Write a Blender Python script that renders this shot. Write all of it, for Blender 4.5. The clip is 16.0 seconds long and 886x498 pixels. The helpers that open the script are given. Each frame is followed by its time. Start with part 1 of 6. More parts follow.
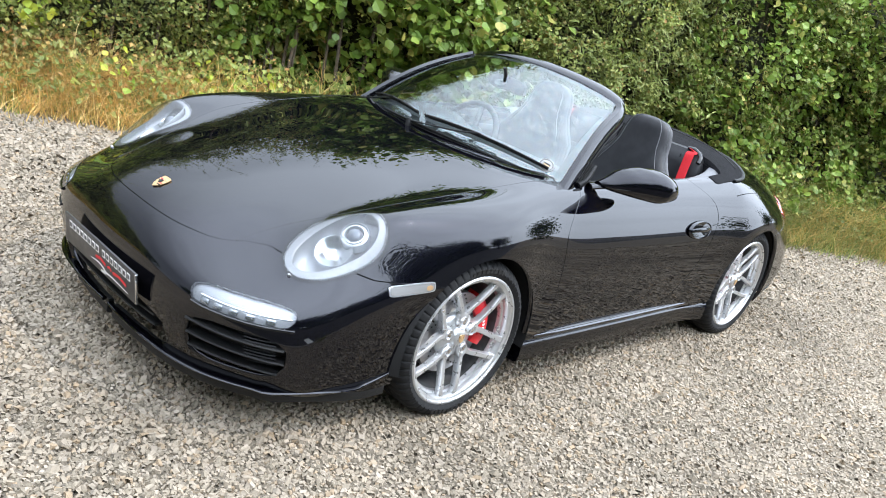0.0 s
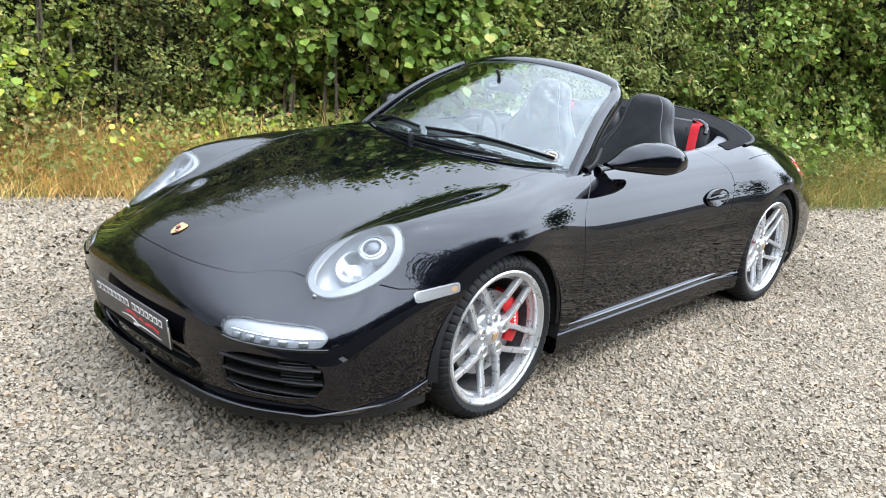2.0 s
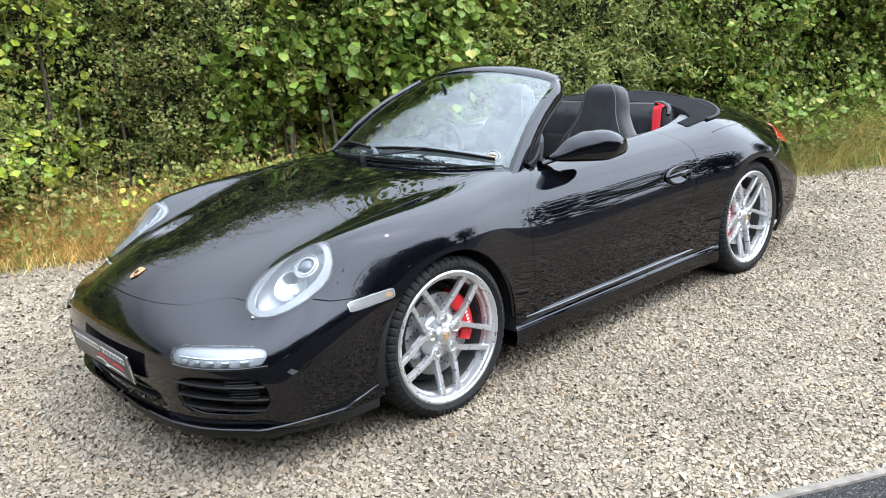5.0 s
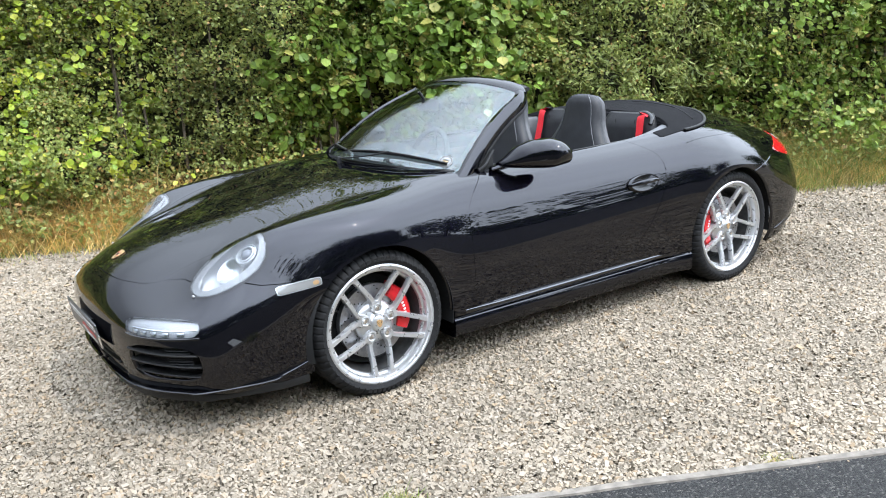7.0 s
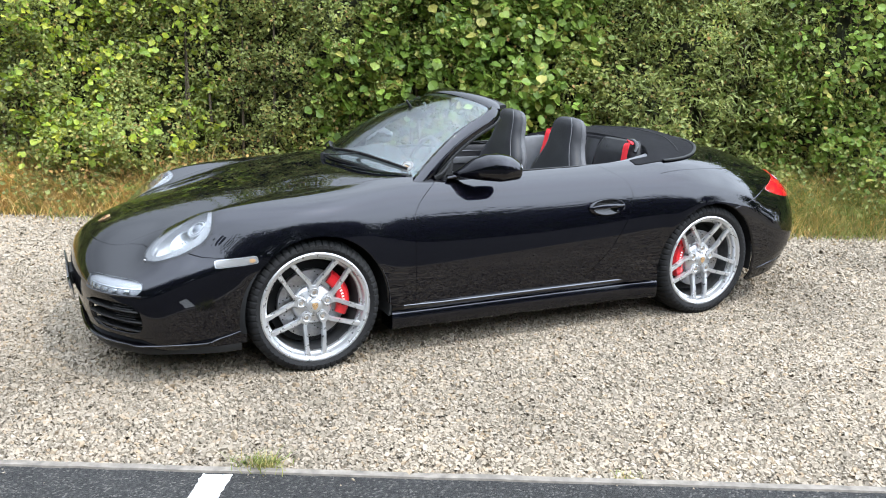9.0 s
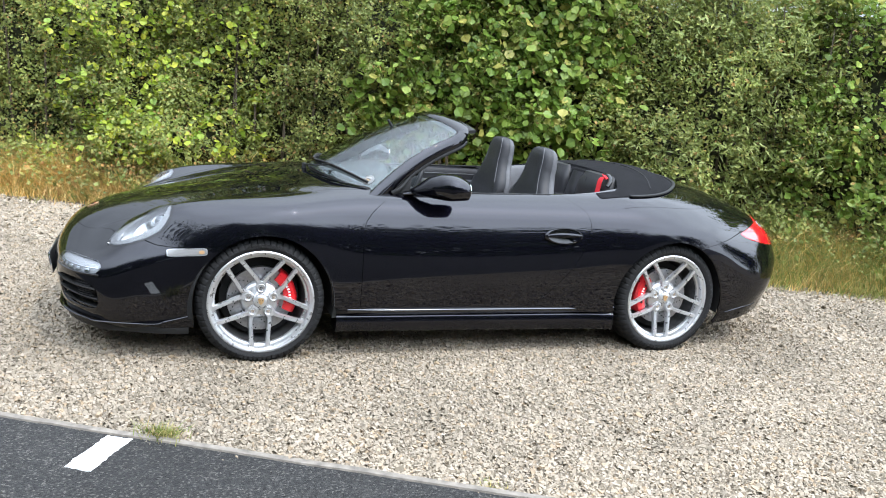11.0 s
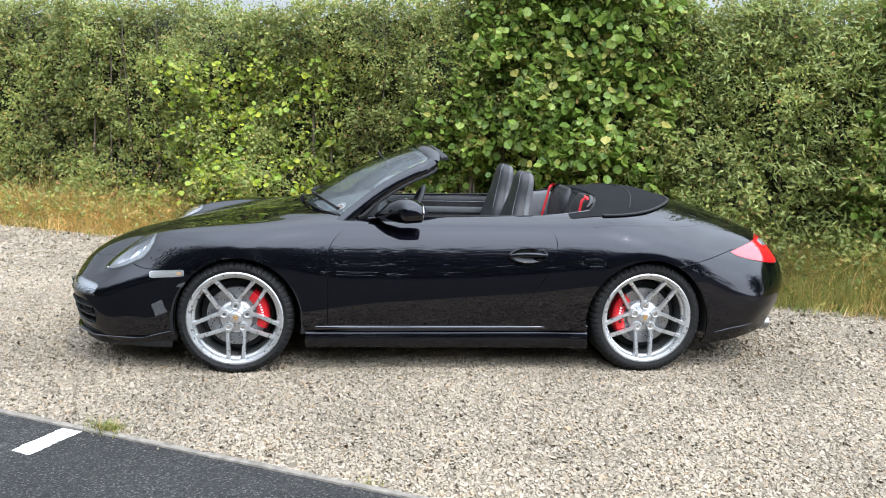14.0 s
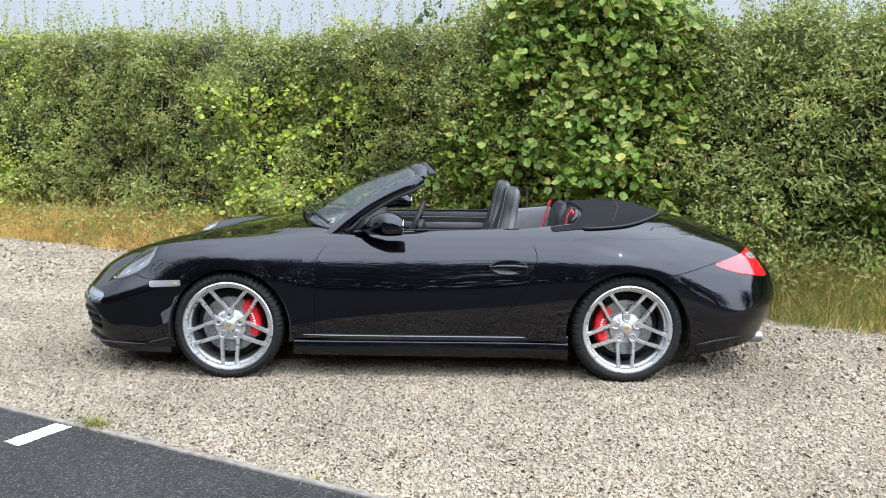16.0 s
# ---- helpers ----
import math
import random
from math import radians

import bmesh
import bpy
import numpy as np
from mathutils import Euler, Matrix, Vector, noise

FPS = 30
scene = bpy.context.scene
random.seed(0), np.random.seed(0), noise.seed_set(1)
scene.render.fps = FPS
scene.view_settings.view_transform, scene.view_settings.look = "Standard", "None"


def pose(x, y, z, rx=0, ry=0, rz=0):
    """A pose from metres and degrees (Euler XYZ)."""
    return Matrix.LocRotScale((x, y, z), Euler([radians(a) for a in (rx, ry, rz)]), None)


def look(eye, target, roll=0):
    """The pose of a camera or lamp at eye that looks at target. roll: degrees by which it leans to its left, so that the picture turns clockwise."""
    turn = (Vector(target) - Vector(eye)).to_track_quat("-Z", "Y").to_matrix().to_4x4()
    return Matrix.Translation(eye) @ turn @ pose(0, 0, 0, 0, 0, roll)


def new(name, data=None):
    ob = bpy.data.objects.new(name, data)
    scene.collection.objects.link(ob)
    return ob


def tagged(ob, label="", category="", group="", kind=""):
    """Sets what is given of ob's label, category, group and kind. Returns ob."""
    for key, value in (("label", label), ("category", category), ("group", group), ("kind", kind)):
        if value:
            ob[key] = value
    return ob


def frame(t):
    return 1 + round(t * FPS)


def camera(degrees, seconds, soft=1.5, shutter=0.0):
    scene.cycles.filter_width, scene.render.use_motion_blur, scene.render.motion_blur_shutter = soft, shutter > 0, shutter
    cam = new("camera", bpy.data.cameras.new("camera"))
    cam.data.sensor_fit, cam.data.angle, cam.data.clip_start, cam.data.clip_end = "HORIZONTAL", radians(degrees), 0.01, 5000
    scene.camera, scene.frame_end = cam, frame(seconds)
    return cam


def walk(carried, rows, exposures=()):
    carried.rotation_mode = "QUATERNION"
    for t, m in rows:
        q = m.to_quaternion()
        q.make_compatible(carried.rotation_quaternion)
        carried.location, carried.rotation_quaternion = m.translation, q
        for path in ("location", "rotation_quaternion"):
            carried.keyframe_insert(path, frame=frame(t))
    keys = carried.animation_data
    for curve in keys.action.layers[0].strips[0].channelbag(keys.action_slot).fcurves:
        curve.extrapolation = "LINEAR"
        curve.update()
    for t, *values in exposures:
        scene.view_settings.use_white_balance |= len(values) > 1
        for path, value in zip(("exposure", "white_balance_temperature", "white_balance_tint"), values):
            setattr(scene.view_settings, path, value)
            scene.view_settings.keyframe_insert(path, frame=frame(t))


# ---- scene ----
cam = camera(56.6, 16.0, 1.0)
PATH = [
    (0, (-2.253, -2.509, 1.561), (-0.802, -1.281, 0.94), 15.2),
    (0.5, (-2.26, -2.517, 1.539), (-0.817, -1.273, 0.932), 13.3),
    (1, (-2.258, -2.527, 1.515), (-0.823, -1.265, 0.924), 10.7),
    (1.5, (-2.254, -2.549, 1.496), (-0.831, -1.267, 0.919), 8.0),
    (2, (-2.252, -2.579, 1.484), (-0.843, -1.278, 0.918), 5.3),
    (2.5, (-2.259, -2.622, 1.471), (-0.863, -1.302, 0.916), 2.9),
    (3, (-2.222, -2.637, 1.453), (-0.841, -1.297, 0.908), 0.7),
    (3.5, (-2.18, -2.641, 1.438), (-0.814, -1.282, 0.903), -1.1),
    (4, (-2.144, -2.717, 1.443), (-0.791, -1.34, 0.919), -2.4),
    (4.2, (-2.122, -2.787, 1.447), (-0.776, -1.402, 0.928), -2.8),
    (6.3, (-1.768, -3.405, 1.484), (-0.601, -1.861, 0.979), -4.2),
    (6.5, (-1.727, -3.483, 1.472), (-0.584, -1.92, 0.97), -4.2),
    (7, (-1.628, -3.743, 1.49), (-0.546, -2.136, 0.992), -3.6),
    (7.5, (-1.523, -3.89, 1.477), (-0.496, -2.246, 0.986), -2.5),
    (8, (-1.338, -4.025, 1.473), (-0.369, -2.343, 0.988), -1.2),
    (8.5, (-1.201, -4.138, 1.486), (-0.295, -2.42, 1.007), -0.0),
    (9, (-1.072, -4.376, 1.499), (-0.224, -2.627, 1.028), 1.1),
    (9.2, (-1.023, -4.443, 1.497), (-0.199, -2.681, 1.031), 1.5),
    (11.3, (-0.364, -4.938, 1.504), (0.242, -3.075, 1.102), 5.1),
    (11.5, (-0.305, -4.995, 1.503), (0.278, -3.123, 1.11), 5.1),
    (12, (-0.161, -5.048, 1.479), (0.365, -3.156, 1.101), 4.7),
    (12.5, (0.058, -5.091, 1.473), (0.513, -3.178, 1.106), 4.0),
    (13, (0.231, -5.126, 1.487), (0.607, -3.194, 1.131), 3.1),
    (13.5, (0.445, -5.237, 1.489), (0.737, -3.289, 1.144), 2.2),
    (14, (0.652, -5.346, 1.493), (0.867, -3.386, 1.159), 1.6),
    (14.5, (0.824, -5.365, 1.46), (0.966, -3.396, 1.137), 1.3),
    (15, (1.004, -5.368, 1.471), (1.086, -3.394, 1.159), 1.1),
    (15.5, (1.1, -5.424, 1.484), (1.144, -3.447, 1.184), 1.0),
    (16, (1.194, -5.556, 1.47), (1.22, -3.576, 1.187), 0.8),
]
walk(cam, [(t, look(eye, target, roll)) for t, eye, target, roll in PATH], ((0, -.66), (9, -.68), (12.5, -.74), (15, -.86), (16, -.87)))

# ---- light ----
SKY, CLOUD = 0.13, 25.0
SUN_DIR = Vector((0.32, -0.54, 1.0)).normalized()
world = bpy.data.worlds.new("sky")
scene.world = world
world.use_nodes = True
wn, wl = world.node_tree.nodes, world.node_tree.links
wn.clear()
sky = wn.new("ShaderNodeTexSky")
sky.sky_type, sky.sun_disc = "NISHITA", False
sky.sun_elevation = math.asin(SUN_DIR.z)
sky.sun_rotation = math.atan2(SUN_DIR.x, SUN_DIR.y)
sky.air_density, sky.dust_density, sky.ozone_density = 1.0, 2.0, 1.0
# broken white cloud over the blue
wc = wn.new("ShaderNodeTexCoord")
wm = wn.new("ShaderNodeMapping")
wm.inputs["Scale"].default_value = (1.6, 1.6, 4.5)
wnoise = wn.new("ShaderNodeTexNoise")
wnoise.inputs["Scale"].default_value, wnoise.inputs["Detail"].default_value, wnoise.inputs["Roughness"].default_value = 1.4, 3, 0.5
wr = wn.new("ShaderNodeMapRange")
wr.inputs["From Min"].default_value, wr.inputs["From Max"].default_value = 0.22, 0.56
wr.inputs["To Min"].default_value, wr.inputs["To Max"].default_value = 0.70, 0.98
wmix = wn.new("ShaderNodeMix")
wmix.data_type = "RGBA"
wmix.inputs["B"].default_value = (CLOUD * .85, CLOUD * .96, CLOUD * 1.13, 1)
# the haze is brightest round the veiled sun and fades away from it
wdot = wn.new("ShaderNodeVectorMath")
wdot.operation = "DOT_PRODUCT"
wdot.inputs[1].default_value = SUN_DIR
wglow = wn.new("ShaderNodeMapRange")
wglow.interpolation_type = "SMOOTHSTEP"
wglow.inputs["From Min"].default_value, wglow.inputs["From Max"].default_value = -0.25, 1.0
wglow.inputs["To Min"].default_value, wglow.inputs["To Max"].default_value = 0.46, 3.2
wveil = wn.new("ShaderNodeMapRange")
wveil.interpolation_type = "SMOOTHSTEP"
wveil.inputs["From Min"].default_value, wveil.inputs["From Max"].default_value = 0.965, 1.0
wveil.inputs["To Min"].default_value, wveil.inputs["To Max"].default_value = 0.0, 0.4
wsum = wn.new("ShaderNodeMath")
wscale = wn.new("ShaderNodeVectorMath")
wscale.operation = "SCALE"
bg = wn.new("ShaderNodeBackground")
bg.inputs["Strength"].default_value = SKY
wo = wn.new("ShaderNodeOutputWorld")
wl.new(wc.outputs["Generated"], wm.inputs["Vector"])
wl.new(wm.outputs[0], wnoise.inputs["Vector"])
wl.new(wnoise.outputs["Fac"], wr.inputs["Value"])
wl.new(wr.outputs[0], wmix.inputs["Factor"])
wl.new(sky.outputs[0], wmix.inputs["A"])
wl.new(wc.outputs["Generated"], wdot.inputs[0])
wl.new(wdot.outputs["Value"], wglow.inputs["Value"])
wl.new(wmix.outputs["Result"], wscale.inputs[0])
wl.new(wdot.outputs["Value"], wveil.inputs["Value"])
wl.new(wglow.outputs[0], wsum.inputs[0])
wl.new(wveil.outputs[0], wsum.inputs[1])
wl.new(wsum.outputs[0], wscale.inputs["Scale"])
wl.new(wscale.outputs[0], bg.inputs["Color"])
wl.new(bg.outputs[0], wo.inputs["Surface"])
sun_data = bpy.data.lights.new("sun", "SUN")
sun_data.energy, sun_data.angle, sun_data.color = 2.35, radians(0.5), (1.0, 0.88, 0.70)
sun = new("sun", sun_data)
sun.matrix_world = look(SUN_DIR * 30, (0, 0, 0))

# ---- materials ----
def material(name, color, rough=0.5, metal=0.0, coat=0.0, spec=0.5, noise_scale=0.0, noise_amount=0.0, bump=0.0, bump_scale=0.0, fleck=0.0):
    """A plain surface with grain in its colour and fine relief, both at real size."""
    m = bpy.data.materials.new(name)
    m.use_nodes = True
    nt = m.node_tree
    p = nt.nodes["Principled BSDF"]
    p.inputs["Base Color"].default_value = (*color, 1)
    p.inputs["Roughness"].default_value = rough
    p.inputs["Metallic"].default_value = metal
    p.inputs["Coat Weight"].default_value = coat
    p.inputs["Coat Roughness"].default_value = 0.012
    p.inputs["Coat IOR"].default_value = 1.5
    p.inputs["Specular IOR Level"].default_value = spec
    co = nt.nodes.new("ShaderNodeTexCoord")
    if noise_amount:
        n = nt.nodes.new("ShaderNodeTexNoise")
        n.inputs["Scale"].default_value = noise_scale
        n.inputs["Detail"].default_value = 6
        nt.links.new(co.outputs["Object"], n.inputs["Vector"])
        r = nt.nodes.new("ShaderNodeMapRange")
        r.inputs["From Min"].default_value, r.inputs["From Max"].default_value = 0.3, 0.7
        r.inputs["To Min"].default_value, r.inputs["To Max"].default_value = 1 - noise_amount, 1 + noise_amount
        nt.links.new(n.outputs["Fac"], r.inputs["Value"])
        mx = nt.nodes.new("ShaderNodeVectorMath")
        mx.operation = "SCALE"
        mx.inputs[0].default_value = color
        nt.links.new(r.outputs[0], mx.inputs["Scale"])
        nt.links.new(mx.outputs[0], p.inputs["Base Color"])
        r2 = nt.nodes.new("ShaderNodeMapRange")
        r2.inputs["To Min"].default_value, r2.inputs["To Max"].default_value = max(0.0, rough - 0.12), min(1.0, rough + 0.12)
        nt.links.new(n.outputs["Fac"], r2.inputs["Value"])
        nt.links.new(r2.outputs[0], p.inputs["Roughness"])
    if bump:
        n2 = nt.nodes.new("ShaderNodeTexNoise")
        n2.inputs["Scale"].default_value = bump_scale
        n2.inputs["Detail"].default_value = 3
        nt.links.new(co.outputs["Object"], n2.inputs["Vector"])
        b = nt.nodes.new("ShaderNodeBump")
        b.inputs["Strength"].default_value = bump
        b.inputs["Distance"].default_value = 0.002
        nt.links.new(n2.outputs["Fac"], b.inputs["Height"])
        nt.links.new(b.outputs[0], p.inputs["Normal"])
    return m


def glass(name, tint=(1, 1, 1), gloss=1.45, rough=0.0):
    """A clear pane: it lets light through and mirrors more at a slant."""
    m = bpy.data.materials.new(name)
    m.use_nodes = True
    nt = m.node_tree
    nt.nodes.clear()
    out = nt.nodes.new("ShaderNodeOutputMaterial")
    mix = nt.nodes.new("ShaderNodeMixShader")
    tr = nt.nodes.new("ShaderNodeBsdfTransparent")
    gl = nt.nodes.new("ShaderNodeBsdfGlossy")
    lw = nt.nodes.new("ShaderNodeLayerWeight")
    lw.inputs["Blend"].default_value = 0.5
    pw = nt.nodes.new("ShaderNodeMath")
    pw.operation = "POWER"
    pw.inputs[1].default_value = 5
    fr = nt.nodes.new("ShaderNodeMapRange")
    nt.links.new(lw.outputs["Facing"], pw.inputs[0])
    nt.links.new(pw.outputs[0], fr.inputs["Value"])
    tr.inputs["Color"].default_value = (*tint, 1)
    gl.inputs["Roughness"].default_value = rough
    fr.inputs["To Min"].default_value = ((gloss - 1) / (gloss + 1)) ** 2
    nt.links.new(fr.outputs[0], mix.inputs["Fac"])
    nt.links.new(tr.outputs[0], mix.inputs[1])
    nt.links.new(gl.outputs[0], mix.inputs[2])
    nt.links.new(mix.outputs[0], out.inputs["Surface"])
    return m


PAINT = material("black_paint", (0.0046, 0.0046, 0.0082), rough=0.36, metal=0.8, coat=1.0, spec=0.0, noise_scale=900, noise_amount=0.25)
PAINT.node_tree.nodes["Principled BSDF"].inputs["Coat Roughness"].default_value = 0.015
PAINT.node_tree.nodes["Principled BSDF"].inputs["Specular Tint"].default_value = (0.03, 0.03, 0.05, 1)
SHELL = material("black_shell", (0.006, 0.006, 0.006), rough=0.8)
PLASTIC = material("black_plastic", (0.012, 0.012, 0.012), rough=0.5, spec=0.3, noise_scale=60, noise_amount=0.15, bump=0.3, bump_scale=900)
GLOSS_BLACK = material("gloss_black", (0.006, 0.006, 0.006), rough=0.12, noise_scale=40, noise_amount=0.1)
RUBBER = material("tyre_rubber", (0.012, 0.012, 0.0122), rough=0.75, spec=0.25, noise_scale=25, noise_amount=0.25, bump=0.3, bump_scale=300)
ALLOY = material("silver_alloy", (0.54, 0.545, 0.55), rough=0.30, metal=0.7, coat=0.5, noise_scale=40, noise_amount=0.05)
# lighter metal paints the sky's sheen onto the black sill ledge
SILL_SHEEN = material("painted_sill_sheen", (0.10, 0.10, 0.104), rough=0.12, metal=1.0)
STEEL = material("brake_steel", (0.36, 0.36, 0.37), rough=0.38, metal=0.9, noise_scale=90, noise_amount=0.15)
# dark grey paints in the shade deep inside the wheel
BARREL = material("shade_grey_alloy", (0.10, 0.10, 0.10), rough=0.5, metal=0.5, noise_scale=30, noise_amount=0.3)
CHROME = material("chrome", (0.75, 0.75, 0.76), rough=0.08, metal=1.0)
RED = material("red_caliper", (0.62, 0.012, 0.018), rough=0.3, coat=0.4, noise_scale=30, noise_amount=0.1)
BELT = material("red_webbing", (0.60, 0.012, 0.02), rough=0.7, noise_scale=200, noise_amount=0.15, bump=0.4, bump_scale=700)
LEATHER = material("black_leather", (0.022, 0.022, 0.024), rough=0.45, spec=0.28, noise_scale=18, noise_amount=0.25, bump=0.35, bump_scale=420)
GREY_TRIM = material("grey_trim", (0.100, 0.102, 0.108), rough=0.5, noise_scale=20, noise_amount=0.15, bump=0.3, bump_scale=420)
SEAT_BACK = material("dark_grey_leather", (0.075, 0.076, 0.080), rough=0.5, spec=0.3, noise_scale=18, noise_amount=0.2, bump=0.3, bump_scale=420)
FABRIC = material("hood_fabric", (0.010, 0.010, 0.011), rough=0.95, spec=0.1, noise_scale=12, noise_amount=0.3, bump=0.6, bump_scale=900)
GLASS = glass("windscreen_glass", (0.86, 0.95, 0.95), 2.15)
LENS = glass("lamp_lens", (0.95, 0.96, 0.97), 1.6)
REFLECTOR = material("lamp_reflector", (0.44, 0.455, 0.47), rough=0.18, metal=0.85)
LAMP_SILVER = material("lamp_silver", (0.47, 0.485, 0.50), rough=0.28, metal=0.75)
LAMP_RING = material("lamp_ring", (0.20, 0.205, 0.21), rough=0.42, metal=0.7)
PROJECTOR = material("projector_glass", (0.12, 0.13, 0.145), rough=0.12, metal=0.4)
LAMP_GREY = material("lamp_grey", (0.31, 0.32, 0.335), rough=0.42, metal=0.5)
RED_LENS = material("red_lens", (0.62, 0.008, 0.015), rough=0.08, coat=1.0)
WHITE_LENS = material("pale_lens", (0.22, 0.22, 0.215), rough=0.1, coat=1.0)
AMBER = material("amber_bulb", (0.42, 0.26, 0.13), rough=0.2)
GOLD = material("gold_enamel", (0.58, 0.38, 0.19), rough=0.3, metal=0.6, noise_scale=160, noise_amount=0.3)
PLATE = material("charcoal_plate", (0.035, 0.035, 0.037), rough=0.35, noise_scale=30, noise_amount=0.2)
WHITE = material("white_ink", (0.78, 0.78, 0.77), rough=0.5)
RED_INK = material("red_ink", (0.62, 0.02, 0.03), rough=0.5)

# ---- the car's skin: a smooth sheet over feature lines, from the nose lip to the tail ----
# Each line: nose to tail, half the car (the other half is its mirror image).
CENTRE = [(-0.93, 0, 0.135), (-0.972, 0, 0.195), (-1.015, 0, 0.41), (-0.978, 0, 0.529), (-0.908, 0, 0.603), (-0.76, 0, 0.678), (-0.49, 0, 0.746), (-0.22, 0, 0.801),
(0.05, 0, 0.853), (0.25, 0, 0.885), (0.39, 0, 0.902), (0.56, 0, 0.907), (0.82, 0, 0.91), (1.2, 0, 0.91), (1.62, 0, 0.92), (1.93, 0, 0.95),
(2.1, 0, 0.965), (2.3, 0, 0.975), (2.5, 0, 0.975), (2.75, 0, 0.95), (2.98, 0, 0.885), (3.19, 0, 0.8), (3.35, 0, 0.65), (3.42, 0, 0.48),
(3.35, 0, 0.25)]
BONNET_MID = [(-0.918, 0.25, 0.135), (-0.962, 0.25, 0.195), (-1.002, 0.25, 0.415), (-0.966, 0.25, 0.531), (-0.887, 0.25, 0.603), (-0.735, 0.25, 0.675), (-0.475, 0.25, 0.739), (-0.22, 0.25, 0.797),
(0.05, 0.25, 0.847), (0.25, 0.26, 0.884), (0.39, 0.27, 0.897), (0.56, 0.27, 0.9), (0.82, 0.27, 0.905), (1.2, 0.27, 0.905), (1.62, 0.27, 0.915), (1.93, 0.28, 0.945),
(2.1, 0.29, 0.96), (2.3, 0.29, 0.968), (2.5, 0.28, 0.965), (2.75, 0.26, 0.938), (2.98, 0.25, 0.873), (3.19, 0.25, 0.79), (3.34, 0.25, 0.65), (3.41, 0.25, 0.48),
(3.34, 0.25, 0.25)]
BONNET_EDGE = [(-0.865, 0.47, 0.145), (-0.925, 0.475, 0.205), (-0.968, 0.485, 0.43), (-0.895, 0.475, 0.521), (-0.772, 0.44, 0.598), (-0.62, 0.445, 0.664), (-0.42, 0.47, 0.726), (-0.2, 0.49, 0.782),
(0.05, 0.5, 0.829), (0.25, 0.51, 0.872), (0.39, 0.515, 0.884), (0.56, 0.518, 0.89), (0.82, 0.525, 0.895), (1.2, 0.53, 0.895), (1.62, 0.53, 0.905), (1.93, 0.54, 0.93),
(2.1, 0.53, 0.945), (2.3, 0.51, 0.95), (2.5, 0.48, 0.942), (2.75, 0.45, 0.91), (2.97, 0.43, 0.845), (3.18, 0.42, 0.77), (3.32, 0.42, 0.64), (3.38, 0.42, 0.475),
(3.3, 0.42, 0.245)]
LAMP_LINE = [(-0.765, 0.625, 0.16), (-0.828, 0.648, 0.222), (-0.884, 0.665, 0.43), (-0.818, 0.63, 0.51), (-0.702, 0.58, 0.59), (-0.55, 0.567, 0.703), (-0.385, 0.582, 0.759), (-0.18, 0.602, 0.797),
(0.05, 0.61, 0.829), (0.25, 0.612, 0.856), (0.39, 0.613, 0.875), (0.56, 0.614, 0.879), (0.82, 0.62, 0.88), (1.2, 0.63, 0.882), (1.62, 0.642, 0.892), (1.93, 0.66, 0.903),
(2.1, 0.66, 0.915), (2.3, 0.65, 0.912), (2.5, 0.62, 0.898), (2.73, 0.59, 0.865), (2.95, 0.565, 0.81), (3.15, 0.56, 0.735), (3.27, 0.57, 0.605), (3.31, 0.57, 0.45),
(3.22, 0.57, 0.24)]
CREST = [(-0.68, 0.735, 0.172), (-0.725, 0.762, 0.235), (-0.757, 0.765, 0.43), (-0.702, 0.738, 0.515), (-0.605, 0.705, 0.628), (-0.47, 0.693, 0.758), (-0.335, 0.69, 0.796), (-0.15, 0.692, 0.819),
(0.06, 0.692, 0.834), (0.24, 0.686, 0.848), (0.39, 0.677, 0.856), (0.56, 0.669, 0.863), (0.82, 0.666, 0.862), (1.2, 0.668, 0.866), (1.62, 0.681, 0.873), (1.93, 0.708, 0.881),
(2.1, 0.735, 0.887), (2.3, 0.74, 0.878), (2.5, 0.72, 0.858), (2.71, 0.695, 0.815), (2.92, 0.665, 0.755), (3.1, 0.66, 0.69), (3.18, 0.68, 0.555), (3.21, 0.68, 0.42),
(3.14, 0.67, 0.225)]
SHOULDER = [(-0.56, 0.772, 0.178), (-0.59, 0.79, 0.24), (-0.622, 0.804, 0.415), (-0.585, 0.802, 0.525), (-0.485, 0.78, 0.602), (-0.375, 0.765, 0.722), (-0.25, 0.768, 0.775), (-0.1, 0.772, 0.8),
(0.08, 0.774, 0.812), (0.24, 0.768, 0.812), (0.39, 0.76, 0.806), (0.56, 0.756, 0.798), (0.82, 0.757, 0.79), (1.2, 0.762, 0.785), (1.62, 0.78, 0.789), (1.93, 0.81, 0.794),
(2.1, 0.832, 0.795), (2.28, 0.84, 0.79), (2.47, 0.825, 0.775), (2.67, 0.8, 0.74), (2.86, 0.77, 0.675), (3.01, 0.76, 0.6), (3.08, 0.77, 0.48), (3.1, 0.765, 0.365),
(3.02, 0.745, 0.21)]
WAIST = [(-0.45, 0.8, 0.184), (-0.465, 0.808, 0.245), (-0.465, 0.818, 0.4), (-0.43, 0.825, 0.52), (-0.36, 0.825, 0.58), (-0.27, 0.825, 0.655), (-0.15, 0.832, 0.71), (-0.04, 0.838, 0.735),
(0.1, 0.838, 0.735), (0.24, 0.832, 0.7), (0.38, 0.823, 0.63), (0.56, 0.817, 0.575), (0.82, 0.815, 0.555), (1.2, 0.818, 0.55), (1.62, 0.83, 0.558), (1.93, 0.857, 0.59),
(2.08, 0.875, 0.64), (2.24, 0.88, 0.71), (2.44, 0.872, 0.71), (2.63, 0.855, 0.67), (2.79, 0.838, 0.575), (2.9, 0.83, 0.48), (2.93, 0.83, 0.37), (2.94, 0.82, 0.29),
(2.89, 0.8, 0.19)]
